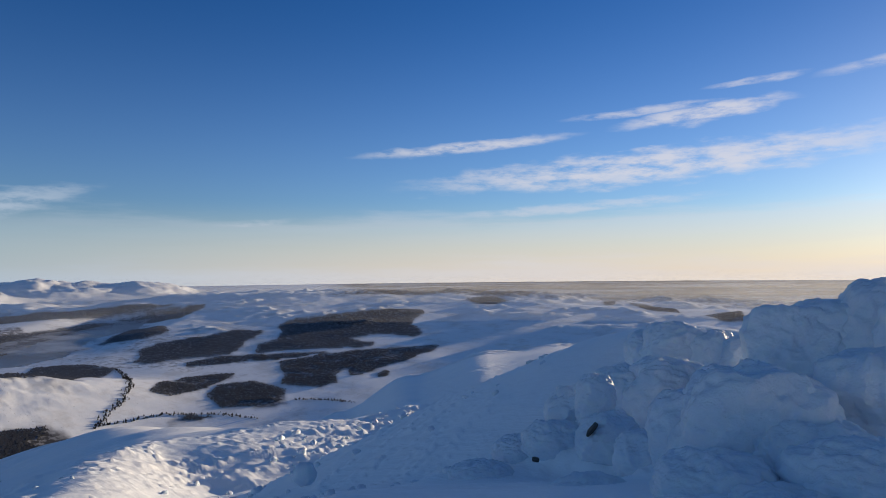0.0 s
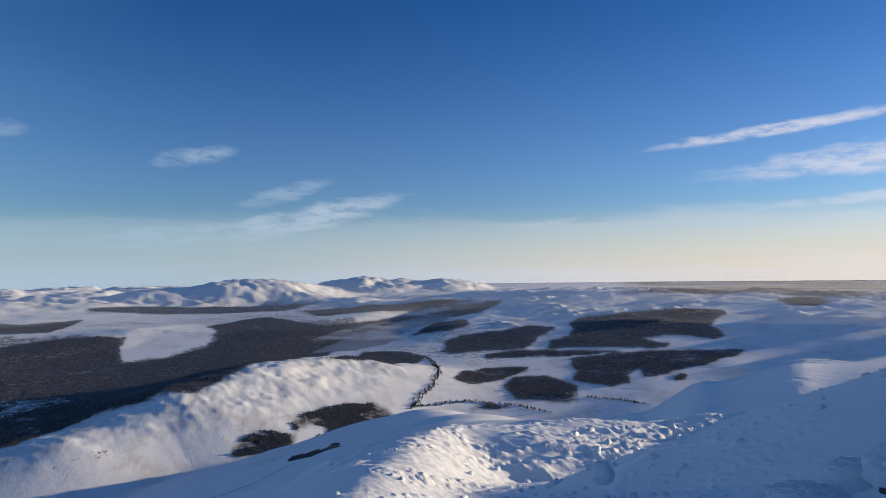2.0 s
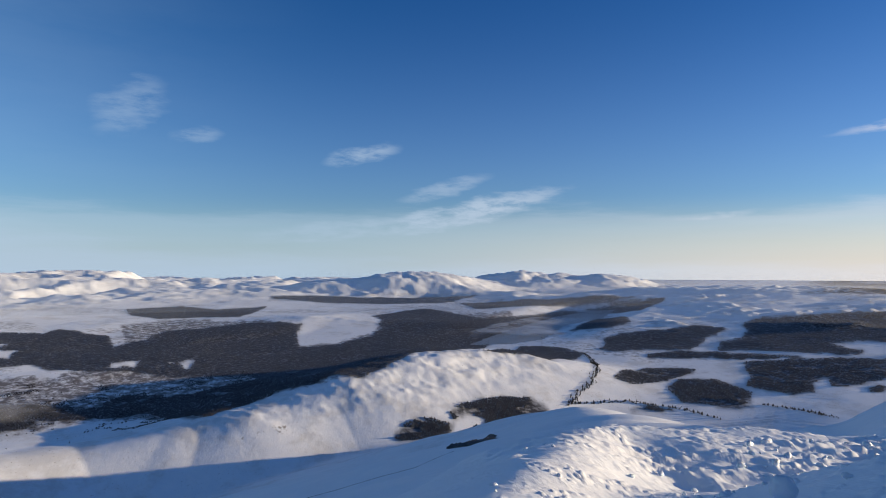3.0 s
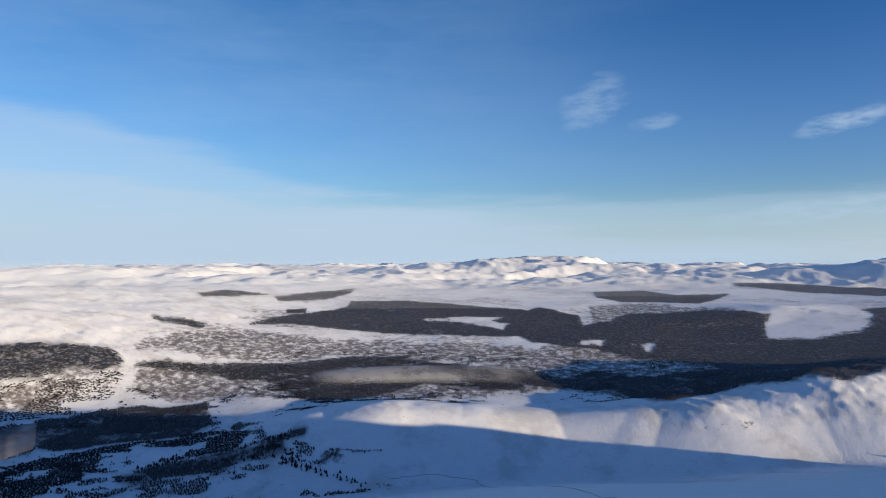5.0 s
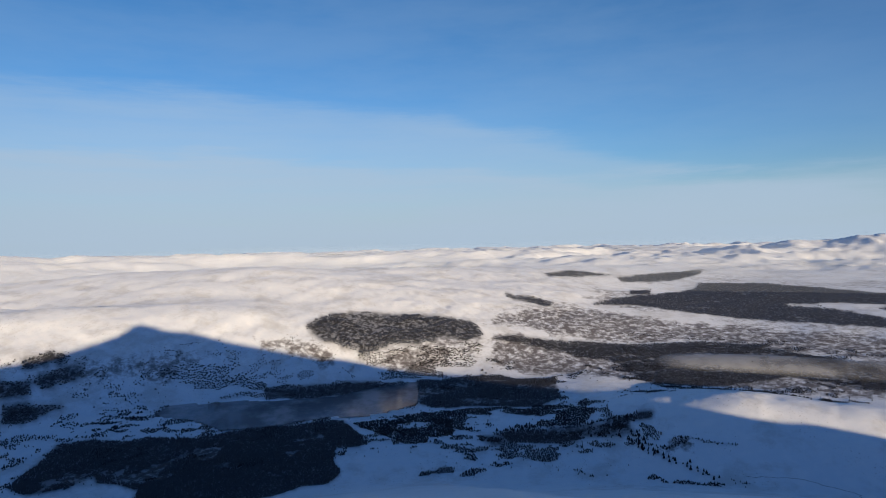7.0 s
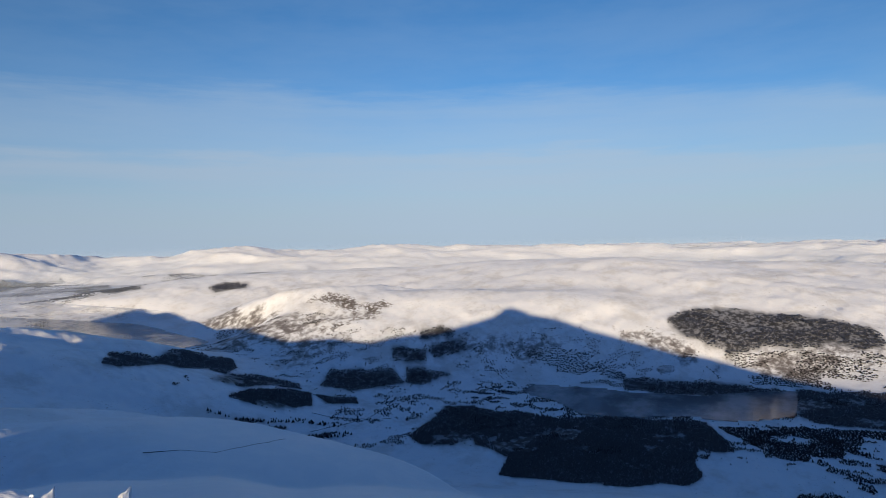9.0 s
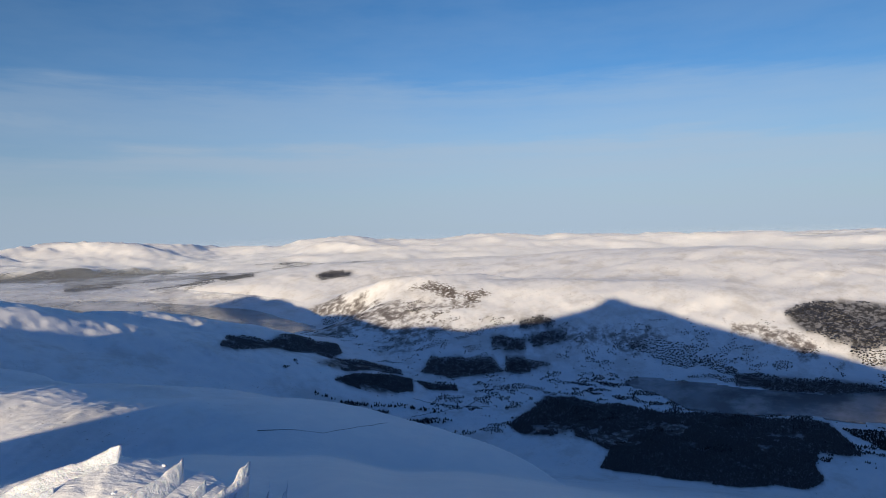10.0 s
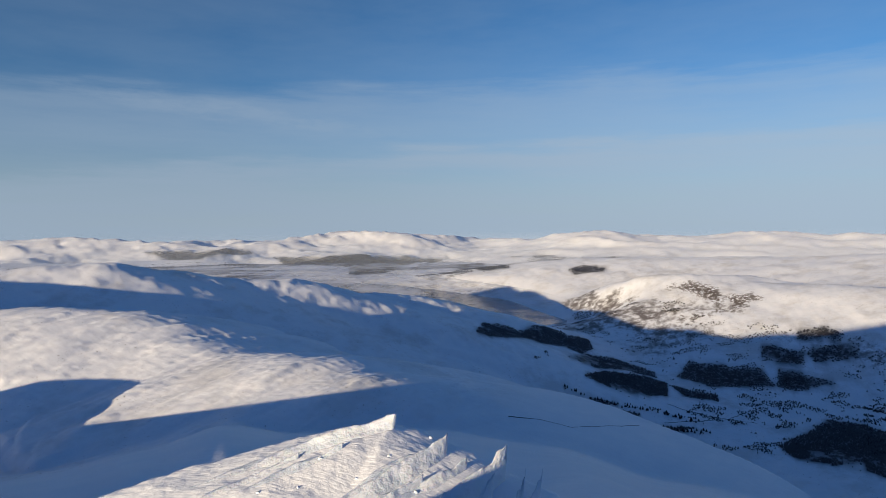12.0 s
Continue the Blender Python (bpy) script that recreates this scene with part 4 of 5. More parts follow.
BOULDERS = [  # azimuth, radius, height of its top (degrees), half width, half depth, half height (m), squareness, turn, label
    (-34.0, 20.0, -0.9, 1.15, 1.3, 1.7, 4.0, 8, "tall rime-crusted block on top of the summit rocks"),
    (-31.0, 20.5, -2.2, 1.35, 1.5, 1.9, 4.5, -6, "square summit rock plastered with thick rime"),
    (-27.2, 20.0, -2.75, 1.05, 1.4, 1.7, 5.0, 4, "blocky summit rock with a steep shaded rime face"),
    (-39.5, 18.0, -0.2, 1.9, 1.7, 2.2, 3.5, 0, "high rime-crusted rock on the summit crest"),
    (-33.6, 12.6, -5.85, 0.98, 0.9, 0.95, 6.0, -4, "flat-topped rime block with a sunlit feathered edge"),
    (-24.3, 11.0, -7.3, 1.10, 0.95, 1.05, 2.7, 10, "large rounded boulder packed in wind-blown rime"),
    (-20.2, 11.6, -9.4, 0.60, 0.7, 0.85, 3.2, -14, "rime-plastered rock leaning on a larger boulder"),
    (-28.6, 10.4, -11.0, 0.80, 0.8, 0.62, 2.4, 0, "smooth drift-covered boulder in deep shade"),
    (-19.4, 25.5, -4.35, 1.15, 1.1, 1.0, 3.0, 20, "knobbly crest rock with a sunlit rime lip"),
    (-17.2, 26.5, -4.95, 0.85, 0.9, 0.8, 2.6, 0, "low rime mound on the snow hump"),
    (-22.2, 25.0, -4.85, 0.75, 0.9, 1.3, 3.4, -10, "small upright rime knob on the snow hump"),
    (-24.3, 24.0, -5.2, 0.70, 0.8, 1.0, 3.0, 12, "rounded rime-covered rock beside taller blocks"),
    (-18.6, 20.0, -7.1, 1.25, 1.1, 1.3, 2.5, 8, "broad rime mound below the summit crest"),
    (-14.6, 20.5, -7.9, 0.95, 1.0, 1.0, 2.4, -8, "rime-covered rock on the shaded summit slope"),
    (-22.6, 17.5, -7.6, 0.75, 0.8, 1.1, 3.2, 18, "steep rime-crusted rock in a shaded cleft"),
    (-12.6, 14.6, -8.4, 0.36, 0.45, 0.60, 3.0, 12, "upright lump of rime beside a dark cleft"),
    (-11.0, 15.4, -9.5, 0.62, 0.6, 0.70, 2.6, -12, "soft rime mound on the shaded slope"),
    (-13.6, 13.6, -11.6, 0.60, 0.6, 0.50, 2.5, 0, "rime lump above a bare rock edge"),
    (-9.4, 14.2, -12.4, 0.70, 0.6, 0.45, 2.3, 15, "low swell of rime on the shaded slope"),
    (-16.6, 12.4, -12.9, 0.55, 0.6, 0.45, 2.5, 0, "snow-buried rock in a blue-shaded hollow"),
    (-6.4, 14.6, -13.6, 0.60, 0.5, 0.35, 2.3, 0, "half-buried rime lump on the shaded slope"),
    (-21.6, 9.0, -14.0, 0.72, 0.7, 0.50, 2.5, 10, "rime-feathered boulder low on the slope"),
    (-31.4, 9.2, -12.2, 0.90, 0.8, 0.55, 2.3, 0, "smooth snow-covered boulder in deep shade"),
    (-12.4, 10.6, -16.4, 0.70, 0.6, 0.40, 2.3, 0, "half-buried snowy rock low on the slope"),
    (-26.4, 8.2, -16.0, 0.80, 0.7, 0.45, 2.2, 0, "buried boulder under soft wind-packed snow"),
    (-3.0, 13.2, -15.6, 0.65, 0.5, 0.30, 2.2, 0, "low rime hummock on the crusted slope"),
]

AZ, RR = np.meshgrid(columns(), radii(), indexing="ij")
ZZ = ground_height(AZ, RR)
# sastrugi and hummocks of wind-packed snow round the summit, long in the wind's direction
hx, hy = heading(AZ)
X, Y = hx * RR, hy * RR
along, across = X * 0.74 + Y * 0.67, -X * 0.67 + Y * 0.74
crust = 0.6 - np.abs(fbm(along / 7.0, across / 1.8, 4, 41, 0.5))
lumps = fbm(X / 3.4, Y / 3.4, 4, 43, 0.5)
broad = fbm(X / 14, Y / 14, 4, 47)
near_snow = step(7, 12, RR) * (1 - step(90, 260, RR))
scale = np.clip(RR / 40, 0.3, 2.5)
east = step(46, 34, AZ) * step(-9, 2, AZ)
west = step(160, 168, AZ) * (AZ < 209)
hump = step(0, -8, AZ)
amp = np.clip(0.22 + 0.40 * east + 0.02 * west + 0.35 * hump, 0, 1.1)
ZZ = ZZ + near_snow * amp * scale ** 0.7 * ((0.10 + 0.14 * step(-0.3, 0.7, broad)) * crust + 0.05 * lumps + 0.16 * broad)
# broken crust: short sharp ridges on the sunlit side, fine ribs on the rib of rime
shards = np.maximum(0.30 - np.abs(fbm(along / 6.0, across / 1.5, 4, 59, 0.6)), 0) ** 1.5
ZZ = ZZ + (0.7 + 0.8 * step(14, 6, AZ)) * shards * east * step(16, 30, RR) * (1 - step(120, 200, RR)) * np.clip(RR / 60, 0.4, 1.3) * (0.25 + 0.75 * step(-0.2, 0.4, fbm(X / 9, Y / 9, 3, 67)))
ledge = np.maximum(0.34 - np.abs(fbm(along / 19, across / 5.5, 4, 161, 0.5)), 0) * step(-0.35, 0.3, fbm(X / 30, Y / 30, 3, 163))
ZZ = ZZ + 1.3 * ledge * east * step(18, 32, RR) * (1 - step(130, 230, RR)) * np.clip(RR / 60, 0.35, 1.4)
crumb = np.maximum(0.26 - np.abs(fbm(along / 2.4, across / 0.8, 4, 167, 0.6)), 0) * step(-0.1, 0.35, fbm(X / 5, Y / 5, 3, 169))
ZZ = ZZ + 0.55 * crumb * np.clip(RR / 45, 0.3, 1.6) * step(-12, 0, AZ) * step(46, 34, AZ) * step(14, 22, RR) * (1 - step(110, 190, RR))
# boulders drifted over with rime and snow
NEAR_J = int(np.searchsorted(RR[0], 60))
NX, NY, NZ = X[:240, :NEAR_J], Y[:240, :NEAR_J], ZZ[:240, :NEAR_J]
warp_x, warp_y = 0.35 * fbm(NX / 1.3, NY / 1.3, 4, 131), 0.35 * fbm(NX / 1.3, NY / 1.3, 4, 137)
skin = 0.10 * fbm(NX / 0.8, NY / 0.8, 4, 139) + 0.16 * (0.4 - np.abs(fbm(NX / 2.1, NY / 2.1, 4, 141)))
for a, r, top, hw, hd, hh, _, _, _ in BOULDERS:
    bx, by = np.array(heading(a)) * r
    ca, sa = math.cos(radians(a)), math.sin(radians(a))
    near = np.hypot(NX - bx, NY - by) < 4 * max(hw, hd)
    dx, dy = (NX - bx)[near] + warp_x[near], (NY - by)[near] + warp_y[near]
    d = np.hypot((dx * ca + dy * sa) / (hw * 1.2), (dy * ca - dx * sa) / (hd * 1.2))
    drift = r * math.tan(radians(top)) - hh * (1.15 + 0.55 * d ** 2) + skin[near]
    NZ[near] = np.where(d < 2.2, smax(NZ[near], drift, 0.25), NZ[near])
ribs = 0.4 - np.abs(fbm(along / 2.2, across / 0.5, 5, 73, 0.6))
ZZ = ZZ + west * step(11, 12.5, RR) * (1 - step(17, 22, RR)) * (0.025 * ribs + 0.05 * fbm(X / 1.6, Y / 1.6, 4, 79))
# wind-combed snow on the west shoulder
combed = (0.5 - np.abs(fbm(along / 60, across / 14, 5, 53, 0.55))) * step(240, 420, RR) * (1 - step(1200, 1600, RR)) * west
hill = west * step(240, 420, RR) * (1 - step(1500, 2200, RR))
ZZ = ZZ + 0.5 * combed + hill * (1.8 * fbm(along / 190, across / 110, 3, 83, 0.5) + 1.5 * (0.35 - np.abs(fbm(along / 95, across / 26, 3, 85, 0.55))) + 2.2 * np.maximum(fbm(along / 60, across / 30, 3, 89, 0.55) - 0.45, 0))

ground = new("ground", quad_mesh("ground", placed(AZ, RR, ZZ).reshape(-1, 3), polar_quads(*AZ.shape, True)))
ground.data.materials.append(SNOW_LAND)
# the light falls on the land as it lies, not as it is drawn together
PT = np.stack([X, Y, ZZ], -1)
lean = np.cross(np.roll(PT, -1, 0) - np.roll(PT, 1, 0), np.gradient(PT, axis=1))
lean /= np.linalg.norm(lean, axis=-1, keepdims=True) + 1e-12
lean *= np.where(lean[..., 2:] < 0, -1.0, 1.0)
ground.data.normals_split_custom_set_from_vertices(lean.reshape(-1, 3))
tagged(ground, "wide snow-covered mountain and valley land", "ground", kind="structure")


def region_mask(outlines, wobble):
    m = np.zeros(AZ.shape, bool)
    for o in outlines:
        m |= inside(AZ, RR, o, wobble)
    return m


def soften(m):
    m = m.astype(np.float32)
    m[1:-1, 1:-1] = (m[1:-1, 1:-1] * 2 + m[:-2, 1:-1] + m[2:, 1:-1] + m[1:-1, :-2] + m[1:-1, 2:]) / 6
    return m


def store(name, values):
    at = ground.data.attributes.new(name, "FLOAT", "POINT")
    at.data.foreach_set("value", values.astype(np.float32).ravel())


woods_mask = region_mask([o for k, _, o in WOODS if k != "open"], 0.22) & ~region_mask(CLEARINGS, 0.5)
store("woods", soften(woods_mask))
moor = soften(soften(region_mask(MOORS, 1.0)))
# thinned on the far plain, to look paler as through haze
moor = moor * np.where((RR > 7000) & (AZ < 12), 0.55, 1.0)
# rough grazing: on the valley floors, on the feet of the hills, on the far plain with haze put into its brown
grazing = step(-0.25, 0.35, fbm(X / 800, Y / 800, 4, 101))
low = 1 - step(FLOOR + 70, FLOOR + 180, ZZ)
moor = np.maximum(moor, low * step(3300, 4600, RR) * step(10, 18, AZ) * (1 - step(105, 118, AZ)) * (0.05 + 0.7 * grazing))
moor = np.maximum(moor, low * step(4600, 6000, RR) * step(150, 157, AZ) * (0.1 + 0.6 * grazing))
foot = step(FLOOR + 25, FLOOR + 60, ZZ) * (1 - step(FLOOR + 110, FLOOR + 240, ZZ)) * step(82, 92, AZ) * (1 - step(150, 158, AZ)) * step(2700, 3200, RR)
moor = np.maximum(moor, foot * (0.3 + 0.6 * grazing))
slopes = (1 - step(FLOOR + 160, FLOOR + 330, ZZ)) * step(FLOOR + 20, FLOOR + 60, ZZ) * step(140, 144, AZ) * (1 - step(158, 162, AZ)) * step(3400, 3700, RR) * (1 - step(5200, 5800, RR))
moor = np.maximum(moor, slopes * (0.35 + 0.65 * step(-0.2, 0.3, fbm(X / 240, Y / 240, 4, 107))))
# far plain: moor browned further to stand in for warm haze
moor = np.maximum(moor, step(8000, 12000, RR) * (1 - step(6, 16, AZ)) * (0.95 + 0.3 * step(-0.3, 0.3, fbm(X / 2600, Y / 1300, 4, 103))))
store("moor", moor * (1 - 0.75 * soften(region_mask(CLEARINGS, 0.5))))
store("tufts", np.maximum(step(700, 1600, RR), 0.7 * step(280, 420, RR) * west) * (1 - 0.6 * step(9000, 16000, RR)) * np.ones(AZ.shape))
crag_spots = fbm(X / 260, Y / 260, 4, 71)
crag = inside(AZ, RR, [(151, 4050), (149.5, 4600), (146, 4550), (143.5, 4100), (145, 3700), (149, 3700)], 1.5) & (crag_spots > -0.15)
crag |= inside(AZ, RR, [(57, 2250), (55, 2330), (51.5, 2400), (51, 2330), (53, 2250)], 1.0) & (crag_spots > 0.0)
store("crag", soften(soften(crag)))

# ---------------------------------------------------------------- lochs
LOCH_LABELS = {"loch": ("long frozen loch under grey wet ice", (105, 136), (1900, 3500)),
               "far_loch": ("wide pale far loch in valley mist", (150, 182), (3500, 12500)),
               "valley_loch": ("narrow pale loch winding up the valley", (20, 40), (3400, 12500))}
for name, level, outline in LOCHS:
    label, (a0, a1), (r0, r1) = LOCH_LABELS[name]
    A, Q = np.meshgrid(np.arange(a0, a1, 0.25), np.exp(np.arange(math.log(r0), math.log(r1), 0.012)), indexing="ij")
    m = inside(A, Q, outline)
    wide = m.copy()
    wide[1:] |= m[:-1]
    wide[:-1] |= m[1:]
    wide[:, 1:] |= m[:, :-1]
    wide[:, :-1] |= m[:, 1:]
    keep = wide[:-1, :-1] & wide[1:, :-1] & wide[:-1, 1:] & wide[1:, 1:]
    loch = new("water", quad_mesh("water", placed(A, Q, np.full(A.shape, level)).reshape(-1, 3), polar_quads(*A.shape, False, keep)))
    loch.data.materials.append(SNOWY_ICE if name == "valley_loch" else ICE)
    loch.data.normals_split_custom_set_from_vertices(np.tile((0.0, 0.0, 1.0), (A.size, 1)))
    tagged(loch, label, "loch", kind="structure")

# ---------------------------------------------------------------- woods
TREE_RING = 5


def tree_mesh(name, az, r, height, width, tiers, rng):
    """Many low conifers in one mesh: each a stack of ragged cones, with its foot on the land."""
    n = len(az)
    z = ground_height(az, r)
    foot = placed(az, r, z)
    k = (drawn(r) / r)[:, None, None]
    vs, fs, base = [], [], 0
    ang = np.linspace(0, 2 * np.pi, TREE_RING, endpoint=False)
    for t in range(tiers):
        lo, hi = (0.06, 1.0) if tiers == 1 else ((0.05, 0.66), (0.38, 1.0))[t]
        rad = width * (0.5 if t == 0 else 0.34)
        a = ang[None] + rng.uniform(0, 6.28, (n, 1))
        rr_ = rad[:, None] * rng.uniform(0.7, 1.25, (n, TREE_RING))
        ring = np.stack([np.cos(a) * rr_, np.sin(a) * rr_, height[:, None] * (lo + rng.uniform(-0.05, 0.06, (n, TREE_RING)))], -1)
        lean = rng.uniform(-0.05, 0.05, (n, 1, 2)) * height[:, None, None]
        tip = np.concatenate([lean, (height * hi)[:, None, None]], -1)
        v = np.concatenate([ring, tip], 1) * k + foot[:, None]
        idx = base + np.arange(n)[:, None] * (TREE_RING + 1)
        for s in range(TREE_RING):
            fs.append(np.stack([idx[:, 0] + s, idx[:, 0] + (s + 1) % TREE_RING, idx[:, 0] + TREE_RING], -1))
        vs.append(v.reshape(-1, 3))
        base += n * (TREE_RING + 1)
    me = quad_mesh(name, np.concatenate(vs), np.concatenate(fs), False)
    # crowns close up to one soft canopy for the light
    me.normals_split_custom_set_from_vertices(np.tile((0.0, 0.0, 1.0), (base, 1)))
    return me


def seeds_in(outline, rng):
    """Scattered places in an outline, evenly dense to the eye of a far viewer."""
    p = np.array(outline)
    a0, a1, r0, r1 = p[:, 0].min() - 0.3, p[:, 0].max() + 0.3, p[:, 1].min() * 0.97, p[:, 1].max() * 1.03
    rm = math.sqrt(r0 * r1)
    da = max(0.14, math.degrees(5.0 / rm))
    dl = 0.0040 if rm < 2700 else 0.0065 if rm < 4500 else 0.0085
    A, L = np.meshgrid(np.arange(a0, a1, da), np.arange(math.log(r0), math.log(r1), dl), indexing="ij")
    A = (A + rng.uniform(-0.55, 0.55, A.shape) * da).ravel()
    r = np.exp(L + rng.uniform(-0.55, 0.55, L.shape) * dl).ravel()
    return A, r, da


for kind, label, outline in WOODS:
    rng = np.random.default_rng(sum(ord(c) * (i + 1) for i, c in enumerate(label)))
    A, r, da = seeds_in(outline, rng)
    m = inside(A, r, outline, 0.22)
    for c in CLEARINGS:
        m &= ~inside(A, r, c, 0.5)
    hx, hy = heading(A)
    patch = fbm(hx * r / 130, hy * r / 130, 4, 61)
    m &= patch < (-0.02 if kind == "open" else 0.30 if "gaps" in label or "plantation on a sunlit spur" in label else 0.55 if kind == "conifer" else 0.9)
    A, r = A[m], r[m]
    if len(A) < 3:
        continue
    tall = np.maximum(rng.uniform(4, 7, len(A)) * np.minimum(1, r / 1900), r * 0.0010 * rng.uniform(0.7, 1.2, len(A)))
    tall = tall * np.where(rng.uniform(0, 1, len(A)) < 0.12, 1.7, 1.0) * (0.75 if kind == "open" else 1.0)
    wide = np.maximum(tall * rng.uniform(0.42, 0.6, len(A)), np.radians(da) * r * 1.25)
    wood = new("conifer_wood" if kind != "open" else "open_woodland", tree_mesh("wood", A, r, tall, wide, 2 if np.median(r) < 2600 else 1, rng))
    wood.data.materials.append({"conifer": PINE, "frosted": FROSTED_HAZY, "open": BIRCH}[kind])
    tagged(wood, label, "woodland", kind="stuff")


# plantations, shelter belts and scattered trees of the valley floors, field by field
FIELDS = [  # azimuths, radii, highest ground, size of the fields (m), share, kind, label
    (42, 92, 2600, 4200, -560, (260, 150), 0.20, "open", "bare trees and copses beside the river flats"),
    (82, 110, 1700, 3300, -585, (150, 80), 0.15, "open", "scattered dark trees among small snow fields"),
    (110, 136, 1900, 3400, -590, (170, 80), 0.30, "open", "dark shoreline trees beside the frozen loch"),
    (132, 166, 1900, 4300, -560, (190, 90), 0.34, "open", "scattered trees and copses among valley fields"),
    (120, 150, 3000, 4300, -470, (200, 120), 0.44, "open", "scrubby trees on the lower hill slope"),
    (150, 178, 5800, 13000, -470, (900, 420), 0.22, "frosted", "dark forest strips beyond the far loch"),
    (178, 206, 5400, 13000, -470, (900, 420), 0.25, "frosted", "dark forest blocks in the misty western valley"),
]
for a0, a1, r0, r1, ztop, (fw, fh), share, kind, label in FIELDS:
    rng = np.random.default_rng(sum(ord(c) * (i + 1) for i, c in enumerate(label)))
    A, r, da = seeds_in([(a0, r0), (a1, r1)], rng)
    hx, hy = heading(A)
    x, y = hx * r, hy * r
    bend = fbm(x / 500, y / 500, 3, 111)
    c, s = math.cos(radians(a0 * 3)), math.sin(radians(a0 * 3))
    cell = lattice(np.floor((x * c + y * s) / fw + 0.5 * bend).astype(np.int64), np.floor((y * c - x * s) / fh + 0.5 * bend).astype(np.int64), 113)
    m = (0.75 * cell + 0.55 * fbm(x / (3 * fw), y / (3 * fh), 3, 117) + 0.25 * fbm(x / 60, y / 60, 3, 119)) > share
    if kind == "open":
        m = (m & (fbm(x / 45, y / 45, 3, 121) > 0.12)) | (rng.uniform(0, 1, len(A)) < 0.004)
    m &= (A > a0) & (A < a1) & (r > r0) & (r < r1)
    for _, _, o in LOCHS:
        m &= ~inside(A, r, o)
    for o in CLEARINGS:
        m &= ~inside(A, r, o, 0.5)
    A, r = A[m], r[m]
    z = ground_height(A, r)
    A, r = A[z < ztop], r[z < ztop]
    tall = np.maximum(rng.uniform(4, 10, len(A)), r * 0.0010 * rng.uniform(0.5, 1.2, len(A))) * (0.7 if kind == "open" else 1.0)
    wide = np.maximum(tall * rng.uniform(0.45, 0.7, len(A)), np.radians(da) * r * (1.25 if kind != "open" else 0.8))
    wood = new("open_woodland" if kind == "open" else "conifer_wood", tree_mesh("wood", A, r, tall, wide, 1, rng))
    wood.data.materials.append(BIRCH if kind == "open" else FROSTED_HAZY)
    tagged(wood, label, "woodland", kind="stuff")


def along_line(pts, gap):
    """Places at even steps along a line of (azimuth, radius), with the way there."""
    p = [np.array(heading(a)) * r for a, r in pts]
    out = []
    for q0, q1 in zip(p, p[1:]):
        n = max(1, int(np.hypot(*(q1 - q0)) / gap))
        out += [q0 + (q1 - q0) * i / n for i in range(n)]
    return np.array(out + [p[-1]])


def polar(xy):
    a = np.degrees(np.arctan2(-xy[:, 0], xy[:, 1]))
    return np.where(a < -60, a + 360, a), np.hypot(xy[:, 0], xy[:, 1])


line_rng = np.random.default_rng(5)
for kind, pts in LINES:
    if kind == "t":
        xy = np.repeat(along_line(pts, 14.0), 2, 0)
        xy = xy + line_rng.normal(0, 9, xy.shape)
        A, r = polar(xy)
        tall = line_rng.uniform(6, 13, len(A))
        row = new("tree_row", tree_mesh("tree_row", A, r, tall, tall * 0.7, 1, line_rng))
        row.data.materials.append(BIRCH)
        tagged(row, "ragged row of dark bare trees on snow", "trees", kind="stuff")
    else:
        xy = along_line(pts, 12.0)
        xy = xy + line_rng.normal(0, 0.0012, xy.shape) * np.hypot(xy[:, :1], xy[:, 1:])
        d = np.gradient(xy, axis=0)
        d = np.stack([-d[:, 1], d[:, 0]], -1) / np.maximum(np.hypot(d[:, 0], d[:, 1]), 1e-6)[:, None]
        rows_ = []
        big = np.hypot(xy[:, 0], xy[:, 1]) / 2600
        for off, up in ((-0.8, -1.5), (-0.5, 0.9), (0.5, 0.9), (0.8, -1.5)):
            A, r = polar(xy + d * off * big[:, None])
            rows_.append(placed(A, r, ground_height(A, r) + up * big))
        co = np.stack(rows_, 0)
        n = len(xy)
        co = co.reshape(-1, 3)
        q = [[k * n + i, k * n + i + 1, (k + 1) * n + i + 1, (k + 1) * n + i] for k in range(3) for i in range(n - 1)]
        wall = new("dry_stone_wall", quad_mesh("dry_stone_wall", co, np.array(q), False))
        wall.data.materials.append(STONE)
        tagged(wall, "low dark dry stone wall across snow fields", "wall", group="field walls")

# ---------------------------------------------------------------- summit: rime-crusted boulders, wind fins, chunks
def summit_height(az, r):
    """The finished surface of the snow near the summit."""
    a, b = AZ[:, 0], RR[0]
    i = int(np.clip(np.searchsorted(a, az) - 1, 0, len(a) - 2))
    j = int(np.clip(np.searchsorted(b, r) - 1, 0, len(b) - 2))
    u, v = (az - a[i]) / (a[i + 1] - a[i]), (r - b[j]) / (b[j + 1] - b[j])
    return float((ZZ[i, j] * (1 - u) + ZZ[i + 1, j] * u) * (1 - v) + (ZZ[i, j + 1] * (1 - u) + ZZ[i + 1, j + 1] * u) * v)


def summit_at(x, y):
    az = math.degrees(math.atan2(-x, y))
    return summit_height(az + 360 if az < -45 else az, math.hypot(x, y))


